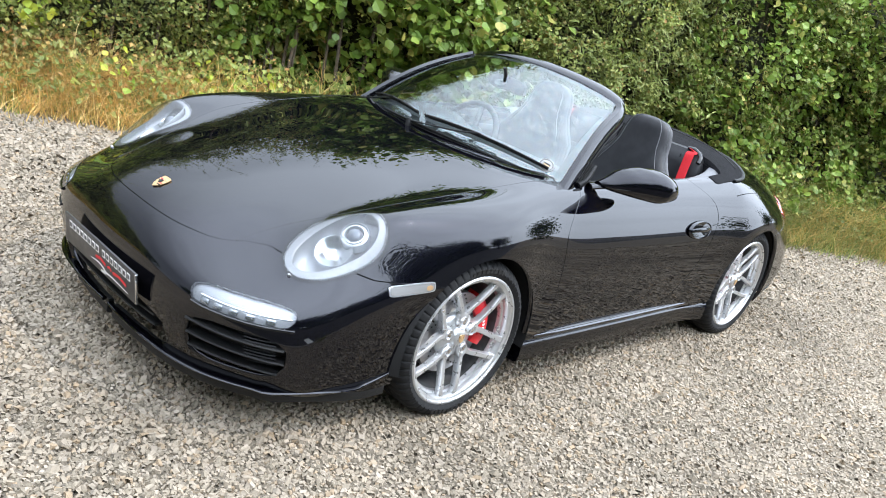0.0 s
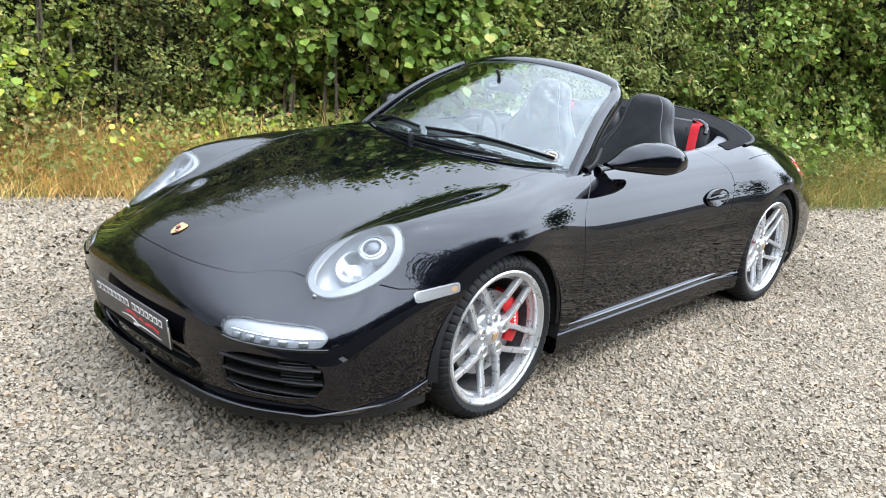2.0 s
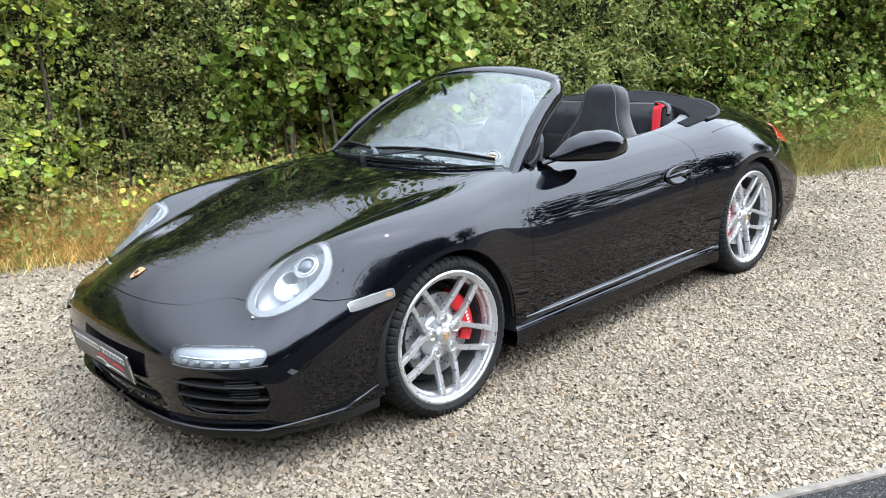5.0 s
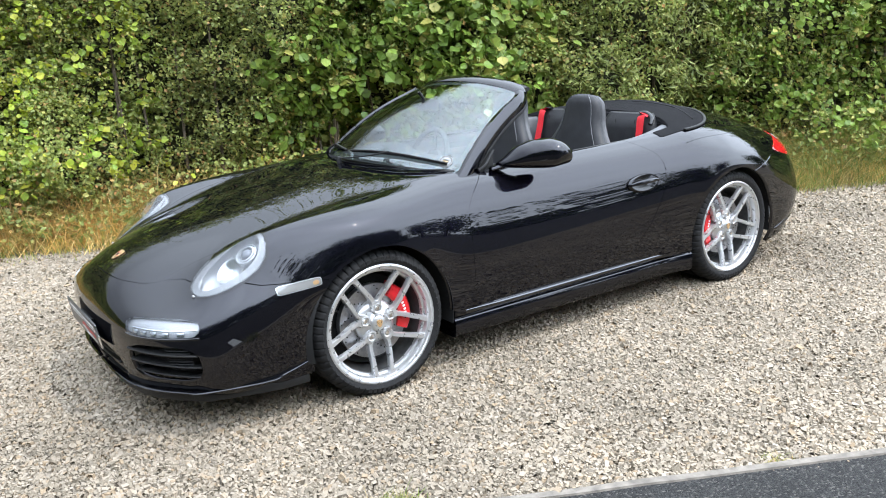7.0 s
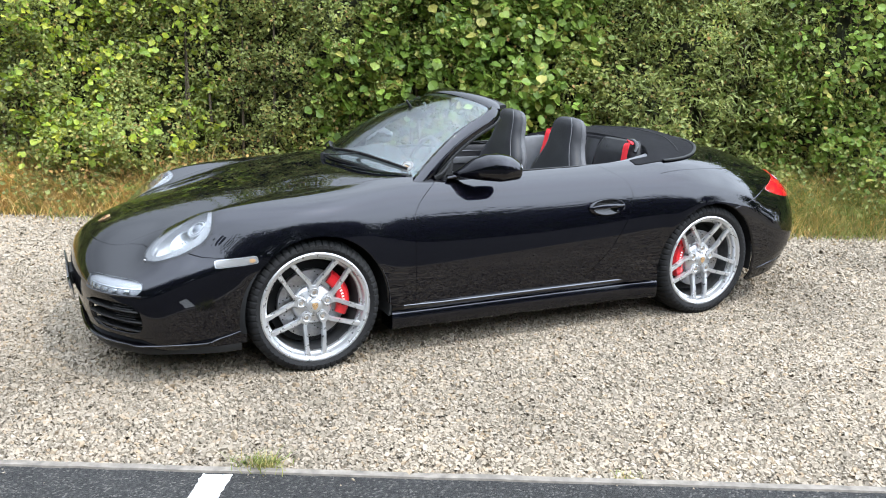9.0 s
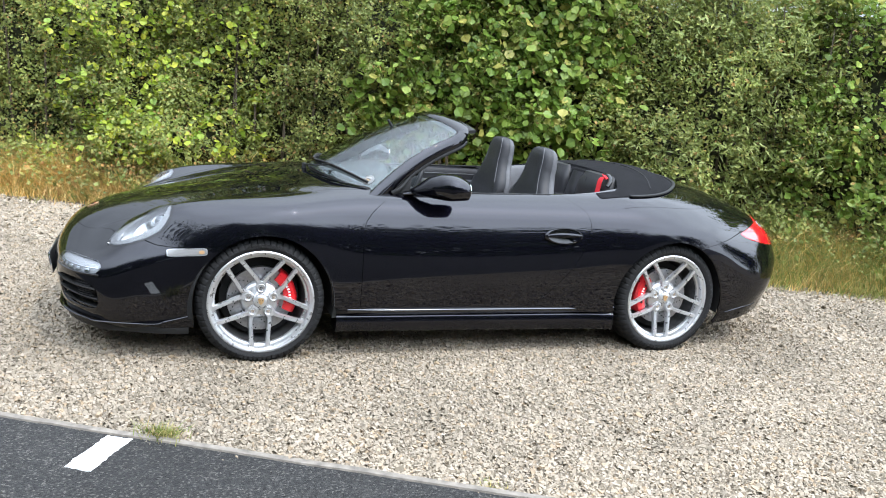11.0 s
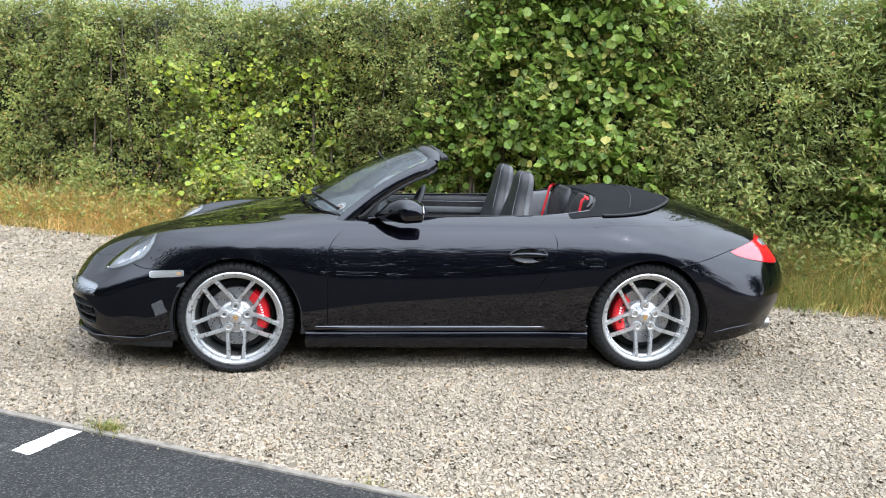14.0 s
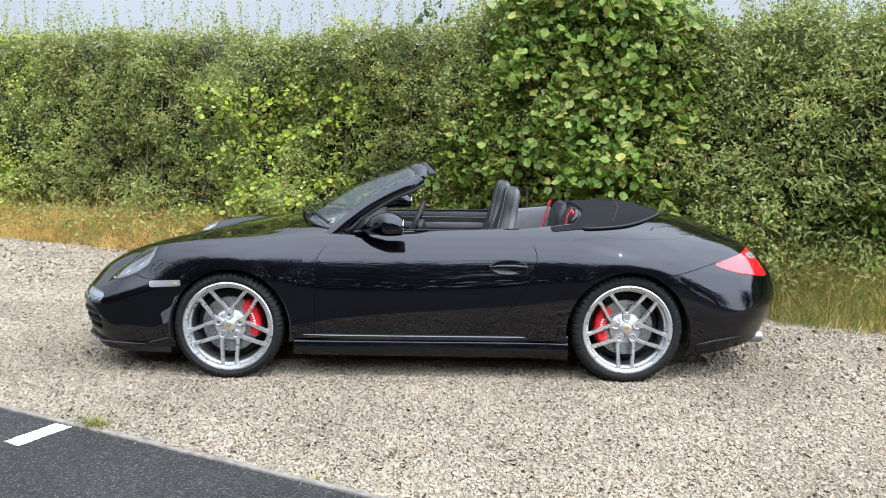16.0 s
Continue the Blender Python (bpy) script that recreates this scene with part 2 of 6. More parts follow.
EDGE = [(-0.32, 0.8, 0.188), (-0.32, 0.808, 0.25), (-0.3, 0.82, 0.38), (-0.28, 0.83, 0.48), (-0.22, 0.845, 0.55), (-0.15, 0.85, 0.58), (-0.07, 0.855, 0.6), (0.02, 0.858, 0.61),
(0.12, 0.858, 0.58), (0.24, 0.848, 0.46), (0.37, 0.832, 0.285), (0.56, 0.82, 0.265), (0.82, 0.814, 0.265), (1.2, 0.815, 0.265), (1.62, 0.824, 0.265), (2, 0.85, 0.265),
(2.06, 0.875, 0.45), (2.2, 0.885, 0.61), (2.4, 0.885, 0.625), (2.58, 0.875, 0.57), (2.68, 0.865, 0.45), (2.72, 0.858, 0.34), (2.72, 0.85, 0.26), (2.72, 0.845, 0.22),
(2.7, 0.83, 0.17)]
NET = np.array([CENTRE, BONNET_MID, BONNET_EDGE, LAMP_LINE, CREST, SHOULDER, WAIST, EDGE], float).transpose(1, 0, 2)
NU, NV = NET.shape[0], NET.shape[1]


def padded_net():
    """Control points: the feature points pushed a little outwards, with one row more at each side."""
    c = NET.copy()
    for _ in range(2):
        q = np.pad(c, ((1, 1), (1, 1), (0, 0)), mode="edge")
        q[:, 0] = q[:, 2] * (1, -1, 1)
        q[:, -1] = 2 * q[:, -2] - q[:, -3]
        q[0] = 2 * q[1] - q[2]
        q[-1] = 2 * q[-2] - q[-3]
        s = (q[:-2] + 4 * q[1:-1] + q[2:]) / 6
        s = (s[:, :-2] + 4 * s[:, 1:-1] + s[:, 2:]) / 6
        c = c + 0.8 * (NET - s)
        c[:, 0, 1] = 0
    q = np.pad(c, ((2, 2), (2, 2), (0, 0)), mode="edge")
    q[:, 1], q[:, 0] = q[:, 3] * (1, -1, 1), q[:, 4] * (1, -1, 1)
    for k in (1, 0):
        q[k] = 2 * q[k + 1] - q[k + 2]
        q[-1 - k] = 2 * q[-2 - k] - q[-3 - k]
        q[:, -1 - k] = 2 * q[:, -2 - k] - q[:, -3 - k]
    return q


PAD = padded_net()


def basis(f):
    return np.stack([(1 - f) ** 3, 3 * f ** 3 - 6 * f ** 2 + 4, -3 * f ** 3 + 3 * f ** 2 + 3 * f + 1, f ** 3], -1) / 6


def slope(f):
    return np.stack([-(1 - f) ** 2, 3 * f ** 2 - 4 * f, -3 * f ** 2 + 2 * f + 1, f ** 2], -1) / 2


def skin(u, v):
    """Places and normals of the skin at (u, v): u along the lines, v across them."""
    u, v = np.atleast_1d(np.asarray(u, float)), np.atleast_1d(np.asarray(v, float))
    iu, iv = np.clip(np.floor(u).astype(int), 0, NU - 2), np.clip(np.floor(v).astype(int), 0, NV - 2)
    fu, fv = u - iu, v - iv
    bu, bv, du, dv = basis(fu), basis(fv), slope(fu), slope(fv)
    block = PAD[(iu[:, None] + 1 + np.arange(4))[:, :, None], (iv[:, None] + 1 + np.arange(4))[:, None, :]]
    p = np.einsum("na,nb,nabc->nc", bu, bv, block)
    tu = np.einsum("na,nb,nabc->nc", du, bv, block)
    tv = np.einsum("na,nb,nabc->nc", bu, dv, block)
    n = np.cross(tu, tv)
    n /= np.maximum(np.linalg.norm(n, axis=1, keepdims=True), 1e-9)
    return p, n


STEP = 6
GRID_U, GRID_V = np.linspace(0, NU - 1, (NU - 1) * STEP + 1), np.linspace(0, NV - 1, (NV - 1) * STEP + 1)
GU, GV = [a.ravel() for a in np.meshgrid(GRID_U, GRID_V, indexing="ij")]
GP, GN = skin(GU, GV)


def cut(fields, fine=1):
    """The piece of the skin where all fields are below 0, as (uv, faces). A field takes places (n x 3) and (u, v)."""
    if fine == 1:
        gu, gv, gp, nv, nu = GU, GV, GP, len(GRID_V), len(GRID_U)
    else:
        lu, lv = np.linspace(0, NU - 1, (NU - 1) * STEP * fine + 1), np.linspace(0, NV - 1, (NV - 1) * STEP * fine + 1)
        nu, nv = len(lu), len(lv)
        gu, gv = [a.ravel() for a in np.meshgrid(lu, lv, indexing="ij")]
        gp, _ = skin(gu, gv)
    vals = np.array([f(gp, gu, gv) for f in fields])
    idx = np.arange(nu * nv).reshape(nu, nv)
    quads = np.stack([idx[:-1, :-1], idx[1:, :-1], idx[1:, 1:], idx[:-1, 1:]], -1).reshape(-1, 4)
    inside = (vals < 0).all(0)
    whole = inside[quads].all(1)
    out = (vals[:, quads] >= 0).all(2).any(0)
    uv, faces, seen = [], [], {}

    def vert(a, b):
        key = (round(a, 5), round(b, 5))
        if key not in seen:
            seen[key] = len(uv)
            uv.append(key)
        return seen[key]

    for q in quads[whole]:
        faces.append([vert(gu[k], gv[k]) for k in q])
    for q in quads[~whole & ~out]:
        poly = [(gu[k], gv[k]) for k in q]
        for f in fields:
            if len(poly) < 3:
                break
            pu, pv = np.array([a for a, _ in poly]), np.array([b for _, b in poly])
            val = f(skin(pu, pv)[0], pu, pv)
            if (val < 0).all():
                continue
            nxt = []
            for k in range(len(poly)):
                a, b, fa, fb = poly[k - 1], poly[k], val[k - 1], val[k]
                if (fa < 0) != (fb < 0):
                    t = fa / (fa - fb)
                    c = (a[0] + t * (b[0] - a[0]), a[1] + t * (b[1] - a[1]))
                    fc = f(skin(c[0], c[1])[0], np.array([c[0]]), np.array([c[1]]))[0]
                    if fa * fc < 0:
                        t = t * fa / (fa - fc)
                    elif fc != fb:
                        t = t + (1 - t) * fc / (fc - fb)
                    nxt.append((a[0] + t * (b[0] - a[0]), a[1] + t * (b[1] - a[1])))
                if fb < 0:
                    nxt.append(b)
            poly = nxt
        ids = []
        for a, b in poly:
            k = vert(a, b)
            if k not in ids:
                ids.append(k)
        if len(ids) >= 3:
            faces.append(ids)
    return np.array(uv), faces


def raw_mesh(name, verts, faces, normals=None):
    me = bpy.data.meshes.new(name)
    me.from_pydata([tuple(v) for v in verts], [], faces)
    me.polygons.foreach_set("use_smooth", [True] * len(faces))
    if normals is not None:
        me.normals_split_custom_set_from_vertices([tuple(n) for n in normals])
    me.update()
    return me


def skin_part(name, piece, mat, parent, side=1, lift=0.0, lip=0.014, label=""):
    """A panel of the skin on one side (side 1: right, -1: left, 0: both), with its edges folded inwards."""
    uv, faces = piece
    p, n = skin(uv[:, 0], uv[:, 1])
    if callable(lift):
        p = p + n * lift(p, uv)[:, None]
    else:
        p = p + n * lift
    verts, norms, polys = p, n, [list(f) for f in faces]
    if lip:
        count = {}
        for f in faces:
            for a, b in zip(f, f[1:] + f[:1]):
                count[(a, b)] = 1
        rim = [(a, b) for a, b in count if (b, a) not in count and not (abs(p[a][1]) < 1e-6 and abs(p[b][1]) < 1e-6)]
        ids = sorted({k for e in rim for k in e})
        at = {k: i for i, k in enumerate(ids)}
        acc = np.zeros((len(ids), 3))
        for a, b in rim:
            o = np.cross(p[b] - p[a], n[a])
            acc[at[a]] += o
            acc[at[b]] += o
        acc /= np.maximum(np.linalg.norm(acc, axis=1, keepdims=True), 1e-9)
        base = len(verts)
        verts = np.vstack([verts, p[ids] - n[ids] * lip])
        norms = np.vstack([norms, acc])
        for a, b in rim:
            polys.append([b, a, base + at[a], base + at[b]])
    mirror = np.array((1, -1, 1))
    flipped = [f[::-1] for f in polys]
    if side > 0:
        allv, alln, allf = verts, norms, polys
    elif side < 0:
        allv, alln, allf = verts * mirror, norms * mirror, flipped
    else:
        # both halves share the points on the centre line
        own = np.abs(verts[:, 1]) > 1e-6
        shift = np.where(own, len(verts) + np.cumsum(own) - 1, np.arange(len(verts)))
        allv, alln = np.vstack([verts, (verts * mirror)[own]]), np.vstack([norms, (norms * mirror)[own]])
        allf = polys + [[int(shift[i]) for i in f] for f in flipped]
    me = raw_mesh(name, allv, allf, alln)
    return attach(name, me, mat, parent, label)


def attach(name, me, mat, parent, label=""):
    me.materials.append(mat)
    ob = new(name, me)
    ob.parent = parent
    if label:
        ob["label"] = label
    return ob


def part(name, bm, mat, parent, label="", smooth=True, bevel=0.0):
    """One mesh object from a bmesh, under a thing or a part."""
    me = bpy.data.meshes.new(name)
    bmesh.ops.recalc_face_normals(bm, faces=bm.faces)
    bm.to_mesh(me)
    bm.free()
    if smooth:
        me.polygons.foreach_set("use_smooth", [True] * len(me.polygons))
        me.set_sharp_from_angle(angle=radians(38))
    ob = attach(name, me, mat, parent, label)
    if bevel:
        b = ob.modifiers.new("round", "BEVEL")
        b.width, b.segments, b.limit_method = bevel, 2, "ANGLE"
    return ob


# --- seams of the skin ---
def bumper_seam(v):
    return np.interp(v, [0, .5, 1.0, 1.5, 1.75, 2.0, 2.4, 2.9, 4.0, 4.5, 5.0, 5.5, 6.0, 6.6, 7.0], [3.90, 3.89, 3.87, 3.87, 3.93, 4.12, 4.22, 4.1, 4.0, 3.92, 3.88, 3.95, 4.12, 4.30, 4.35])


def arch(xw, zw, a, b, grow=0.0):
    return lambda p, u, v: 1 - ((p[:, 0] - xw) / (a + grow)) ** 2 - ((p[:, 2] - zw) / (b + grow)) ** 2


FRONT_ARCH, REAR_ARCH = arch(.015, .31, .346, .354), arch(2.347, .315, .362, .360)
DOOR_Z = [.20, .275, .33, .45, .60, .744, .82, .876, .93]
DOOR_X = [1.40, 1.45, 1.535, 1.665, 1.765, 1.812, 1.79, 1.70, 1.60]


def door_front(z):
    return .508 + .15 * np.clip((z - .68) / .175, 0, 1.2) ** 2


def door_rear(z):
    return np.interp(z, np.linspace(.2, .93, 60), smooth_curve(DOOR_Z, DOOR_X, 60))


def smooth_curve(xs, ys, n):
    """A smooth run through (xs, ys), at n even steps."""
    t = np.linspace(xs[0], xs[-1], 400)
    y = np.interp(t, xs, ys)
    k = np.hanning(41)
    yp = np.pad(y, 20, mode="reflect", reflect_type="odd")
    y = np.convolve(yp, k / k.sum(), "valid")
    return np.interp(np.linspace(xs[0], xs[-1], n), t, y)


BON_X = np.linspace(-.9, .7, 50)
BON_Y = smooth_curve([-.9, -.74, -.62, -.50, -.40, -.28, -.1, .2, .45, .7], [.40, .425, .455, .505, .548, .583, .606, .616, .622, .63], 50)


def bonnet_side(p, u, v):
    return p[:, 1] - np.interp(p[:, 0], BON_X, BON_Y)


def cowl(p):
    """Above 0 behind the foot of the windscreen."""
    return p[:, 0] - (.345 + .56 * np.abs(p[:, 1]) ** 2)


def cockpit(p, u, v):
    """Below 0 inside the opening of the cabin."""
    y = np.abs(p[:, 1])
    rear = 2.16 - .10 * (y / .6) ** 4
    side = np.where(p[:, 0] < 1.65, .636, .636 + (p[:, 0] - 1.65) * .02)
    return np.maximum.reduce([y - side, p[:, 0] - rear, -cowl(p) + .02])


def minus(f, gap=0.0):
    return lambda p, u, v: gap - f(p, u, v)


HL_C, HL_A = np.array((-.572, .640, .675)), np.array((.285, .055, .205))
HL_A = HL_A / np.linalg.norm(HL_A)
HL_N = np.array((-.55, .26, .79))
HL_N = HL_N - HL_A * (HL_N @ HL_A)
HL_N = HL_N / np.linalg.norm(HL_N)
HL_B = np.cross(HL_N, HL_A)


def headlamp(p, grow=0.0):
    d = p - HL_C
    a, b = d @ HL_A / (.178 + grow), d @ HL_B
    return np.abs(a) ** 2.25 + np.abs(b / (.119 * (1 + .10 * a) + grow)) ** 2.25 - 1 + 3 * np.maximum(0, np.abs(d @ HL_N) - .12)


def in_headlamp(p, u, v):
    return headlamp(p)


def around(center, axis_a, axis_b, half_a, half_b, power=4.0, reach=.12):
    """Below 0 inside a rounded oblong that lies on the skin."""
    c, a = np.array(center), np.array(axis_a, float)
    a = a / np.linalg.norm(a)
    b = np.array(axis_b, float)
    b = b - a * (a @ b)
    b = b / np.linalg.norm(b)
    n = np.cross(a, b)
    return lambda p, u, v: (np.abs((p - c) @ a / half_a) ** power + np.abs((p - c) @ b / half_b) ** power - 1
                            + 9 * np.maximum(0, np.abs((p - c) @ n) - reach))


IN_INDICATOR = around((-.360, .825, .571), (.195, .003, .014), (0, 0, 1), .094, .0185, 7)
IN_DAYLAMP = around((-.868, .622, .469), (.205, .272, .0), (0, 0, 1), .172, .034, 3.6)
IN_INTAKE = around((-.868, .622, .328), (.20, .27, 0), (0, 0, 1), .170, .080, 3.2)
IN_MOUTH = around((-.98, 0, .262), (0, 1, 0), (0, 0, 1), .39, .078, 3.4, .2)


def rear_seam(p, u, v):
    x = p[:, 0]
    return np.maximum(p[:, 2] - np.minimum(.652 + .217 * (x - 2.58), .72), 2.4 - x)


def IN_TAIL(p, u, v):
    """Below 0 inside the leaf-shaped tail lamp."""
    x, z = p[:, 0], p[:, 2]
    low = .709 - .076 * np.clip((x - 2.875) / .26, 0, 1.3) ** .62
    return np.maximum.reduce([z - (.711 + .222 * (x - 2.875)), low - z, (x - 3.245 + .50 * (z - .645)) * .6, 2.875 - x])



def lid(p, u, v):
    """Below 0 inside the lid behind the cabin, within its outer seam."""
    x, y = p[:, 0], np.abs(p[:, 1])
    t = np.clip((x - 1.98) / 1.02, 0, 1.2)
    return y - .775 * np.sqrt(np.maximum(0, 1 - np.maximum(0, t) ** 3.2)) + np.where(x < 2.02, 1.0, 0)


def cloth(p, u, v):
    """Below 0 inside the outline of the folded fabric top."""
    x, y = p[:, 0], np.abs(p[:, 1])
    return np.maximum(((x - 2.10) / .60) ** 2 * np.where(x > 2.1, 1, 0) + (y / .70) ** 1.75 - 1, 1.9 - x)


# ---- the car ----
car = tagged(new("convertible_car"), "gleaming black convertible sports car with folded top, parked on gravel", "car")
SIDES = ((-1, "left"), (1, "right"))


G = .0022
outer_bumper = cut([lambda p, u, v: u - bumper_seam(v) + .016, minus(in_headlamp, -.0), minus(IN_INDICATOR), minus(IN_DAYLAMP), minus(IN_INTAKE), minus(IN_MOUTH), FRONT_ARCH])
bonnet_piece = cut([lambda p, u, v: bumper_seam(v) + .016 - u, lambda p, u, v: bonnet_side(p, u, v) + G, lambda p, u, v: cowl(p) - .0, minus(in_headlamp)])
wing_piece = cut([lambda p, u, v: bumper_seam(v) + .016 - u, lambda p, u, v: G - bonnet_side(p, u, v), lambda p, u, v: p[:, 0] - door_front(p[:, 2]) + G,
                  lambda p, u, v: np.where(p[:, 1] < .6, cowl(p), -1), minus(in_headlamp), minus(IN_INDICATOR), FRONT_ARCH])
door_piece = cut([lambda p, u, v: door_front(p[:, 2]) - p[:, 0] + G, lambda p, u, v: p[:, 0] - door_rear(p[:, 2]) + G, minus(cockpit),
                  lambda p, u, v: np.where(p[:, 1] < .5, 1.0, -1.0)])
quarter_piece = cut([lambda p, u, v: door_rear(p[:, 2]) - p[:, 0] + G, lambda p, u, v: 1.3 - p[:, 0], minus(cockpit), REAR_ARCH, lambda p, u, v: G - lid(p, u, v),
                     lambda p, u, v: np.where(p[:, 0] < 2.02, .55 - p[:, 1], -1), lambda p, u, v: G - rear_seam(p, u, v), minus(IN_TAIL)])
rear_bumper_piece = cut([lambda p, u, v: rear_seam(p, u, v) + G, REAR_ARCH, minus(IN_TAIL)])
lid_piece = cut([lambda p, u, v: lid(p, u, v) + G, minus(cloth), minus(cockpit)])
shell_piece = cut([minus(cockpit), lambda p, u, v: FRONT_ARCH(p, u, v) + .02, lambda p, u, v: REAR_ARCH(p, u, v) + .02, minus(in_headlamp), minus(IN_INTAKE), minus(IN_MOUTH), minus(IN_DAYLAMP),
                   lambda p, u, v: np.where((p[:, 1] < .62) & (p[:, 0] < 1.0), cowl(p), -1)])

skin_part("body_shell", shell_piece, SHELL, car, 0, lift=-.016, lip=0)
skin_part("front_bumper", outer_bumper, PAINT, car, 0, lip=.02)
skin_part("bonnet", bonnet_piece, PAINT, car, 0)
skin_part("rear_bumper", rear_bumper_piece, PAINT, car, 0, lip=.02)
skin_part("top_lid", lid_piece, PAINT, car, 0)
DOORS = {}
for s, _ in SIDES:
    skin_part("front_wing", wing_piece, PAINT, car, s, lip=.02)
    DOORS[s] = skin_part("door", door_piece, PAINT, car, s)
    skin_part("rear_quarter", quarter_piece, PAINT, car, s, lip=.02)


# --- shapes used for several parts ---
def lathe(profile, segments=64, closed=False, wobble=None):
    """Turn a profile of (radius, depth) round the z axis."""
    bm = bmesh.new()
    rings = []
    for k in range(segments):
        a = 2 * math.pi * k / segments
        ring = []
        for j, (r, d) in enumerate(profile):
            rr = r + (wobble(j, k) if wobble else 0)
            ring.append(bm.verts.new((rr * math.cos(a), rr * math.sin(a), d)))
        rings.append(ring)
    n = len(profile)
    for k in range(segments):
        a, b = rings[k], rings[(k + 1) % segments]
        for j in range(n if closed else n - 1):
            bm.faces.new((a[j], b[j], b[(j + 1) % n], a[(j + 1) % n]))
    return bm


def loft(sections, caps=True):
    """Join closed rings of points, all of one length, into a solid."""
    bm = bmesh.new()
    rings = [[bm.verts.new(tuple(p)) for p in s] for s in sections]
    n = len(rings[0])
    for a, b in zip(rings, rings[1:]):
        for k in range(n):
            bm.faces.new((a[k], a[(k + 1) % n], b[(k + 1) % n], b[k]))
    if caps:
        bm.faces.new(rings[0][::-1])
        bm.faces.new(rings[-1])
    return bm


def oval(center, ax, ay, ra, rb, power=2.0, n=24):
    """A superellipse ring of points."""
    c, ax, ay = Vector(center), Vector(ax).normalized(), Vector(ay).normalized()
    pts = []
    for k in range(n):
        t = 2 * math.pi * k / n
        ct, st = math.cos(t), math.sin(t)
        pts.append(c + ax * (ra * math.copysign(abs(ct) ** (2 / power), ct)) + ay * (rb * math.copysign(abs(st) ** (2 / power), st)))
    return pts


def sweep(path, ra, rb, up=(0, 0, 1), power=2.0, n=12, ends=True):
    """A bar along a path: half sizes ra (sideways) and rb (along up) may be numbers or lists."""
    path = [Vector(p) for p in path]
    sections = []
    for k, p in enumerate(path):
        t = (path[min(k + 1, len(path) - 1)] - path[max(k - 1, 0)]).normalized()
        side = t.cross(Vector(up)).normalized()
        upv = side.cross(t).normalized()
        a = ra[k] if isinstance(ra, (list, tuple)) else ra
        b = rb[k] if isinstance(rb, (list, tuple)) else rb
        sections.append(oval(p, side, upv, a, b, power, n))
    return loft(sections, ends)


def bow(points, n=24):
    """A smooth path through a few points."""
    pts = [Vector(p) for p in points]
    out = []
    for k in range(n):
        t = k / (n - 1) * (len(pts) - 1)
        i = min(int(t), len(pts) - 2)
        f = t - i
        p0, p1, p2, p3 = pts[max(i - 1, 0)], pts[i], pts[i + 1], pts[min(i + 2, len(pts) - 1)]
        out.append(.5 * ((2 * p1) + (p2 - p0) * f + (2 * p0 - 5 * p1 + 4 * p2 - p3) * f * f + (3 * p1 - p0 - 3 * p2 + p3) * f ** 3))
    return out


def block(x0, x1, y0, y1, z0, z1, bevel=0.0, segments=2):
    bm = bmesh.new()
    bmesh.ops.create_cube(bm, size=1.0, matrix=Matrix.Translation(((x0 + x1) / 2, (y0 + y1) / 2, (z0 + z1) / 2)) @ Matrix.Diagonal((x1 - x0, y1 - y0, z1 - z0, 1)))
    if bevel:
        bmesh.ops.bevel(bm, geom=bm.edges[:], offset=bevel, segments=segments, profile=.5, affect="EDGES")
    return bm


def turned(bm, m):
    bm.transform(m)
    return bm


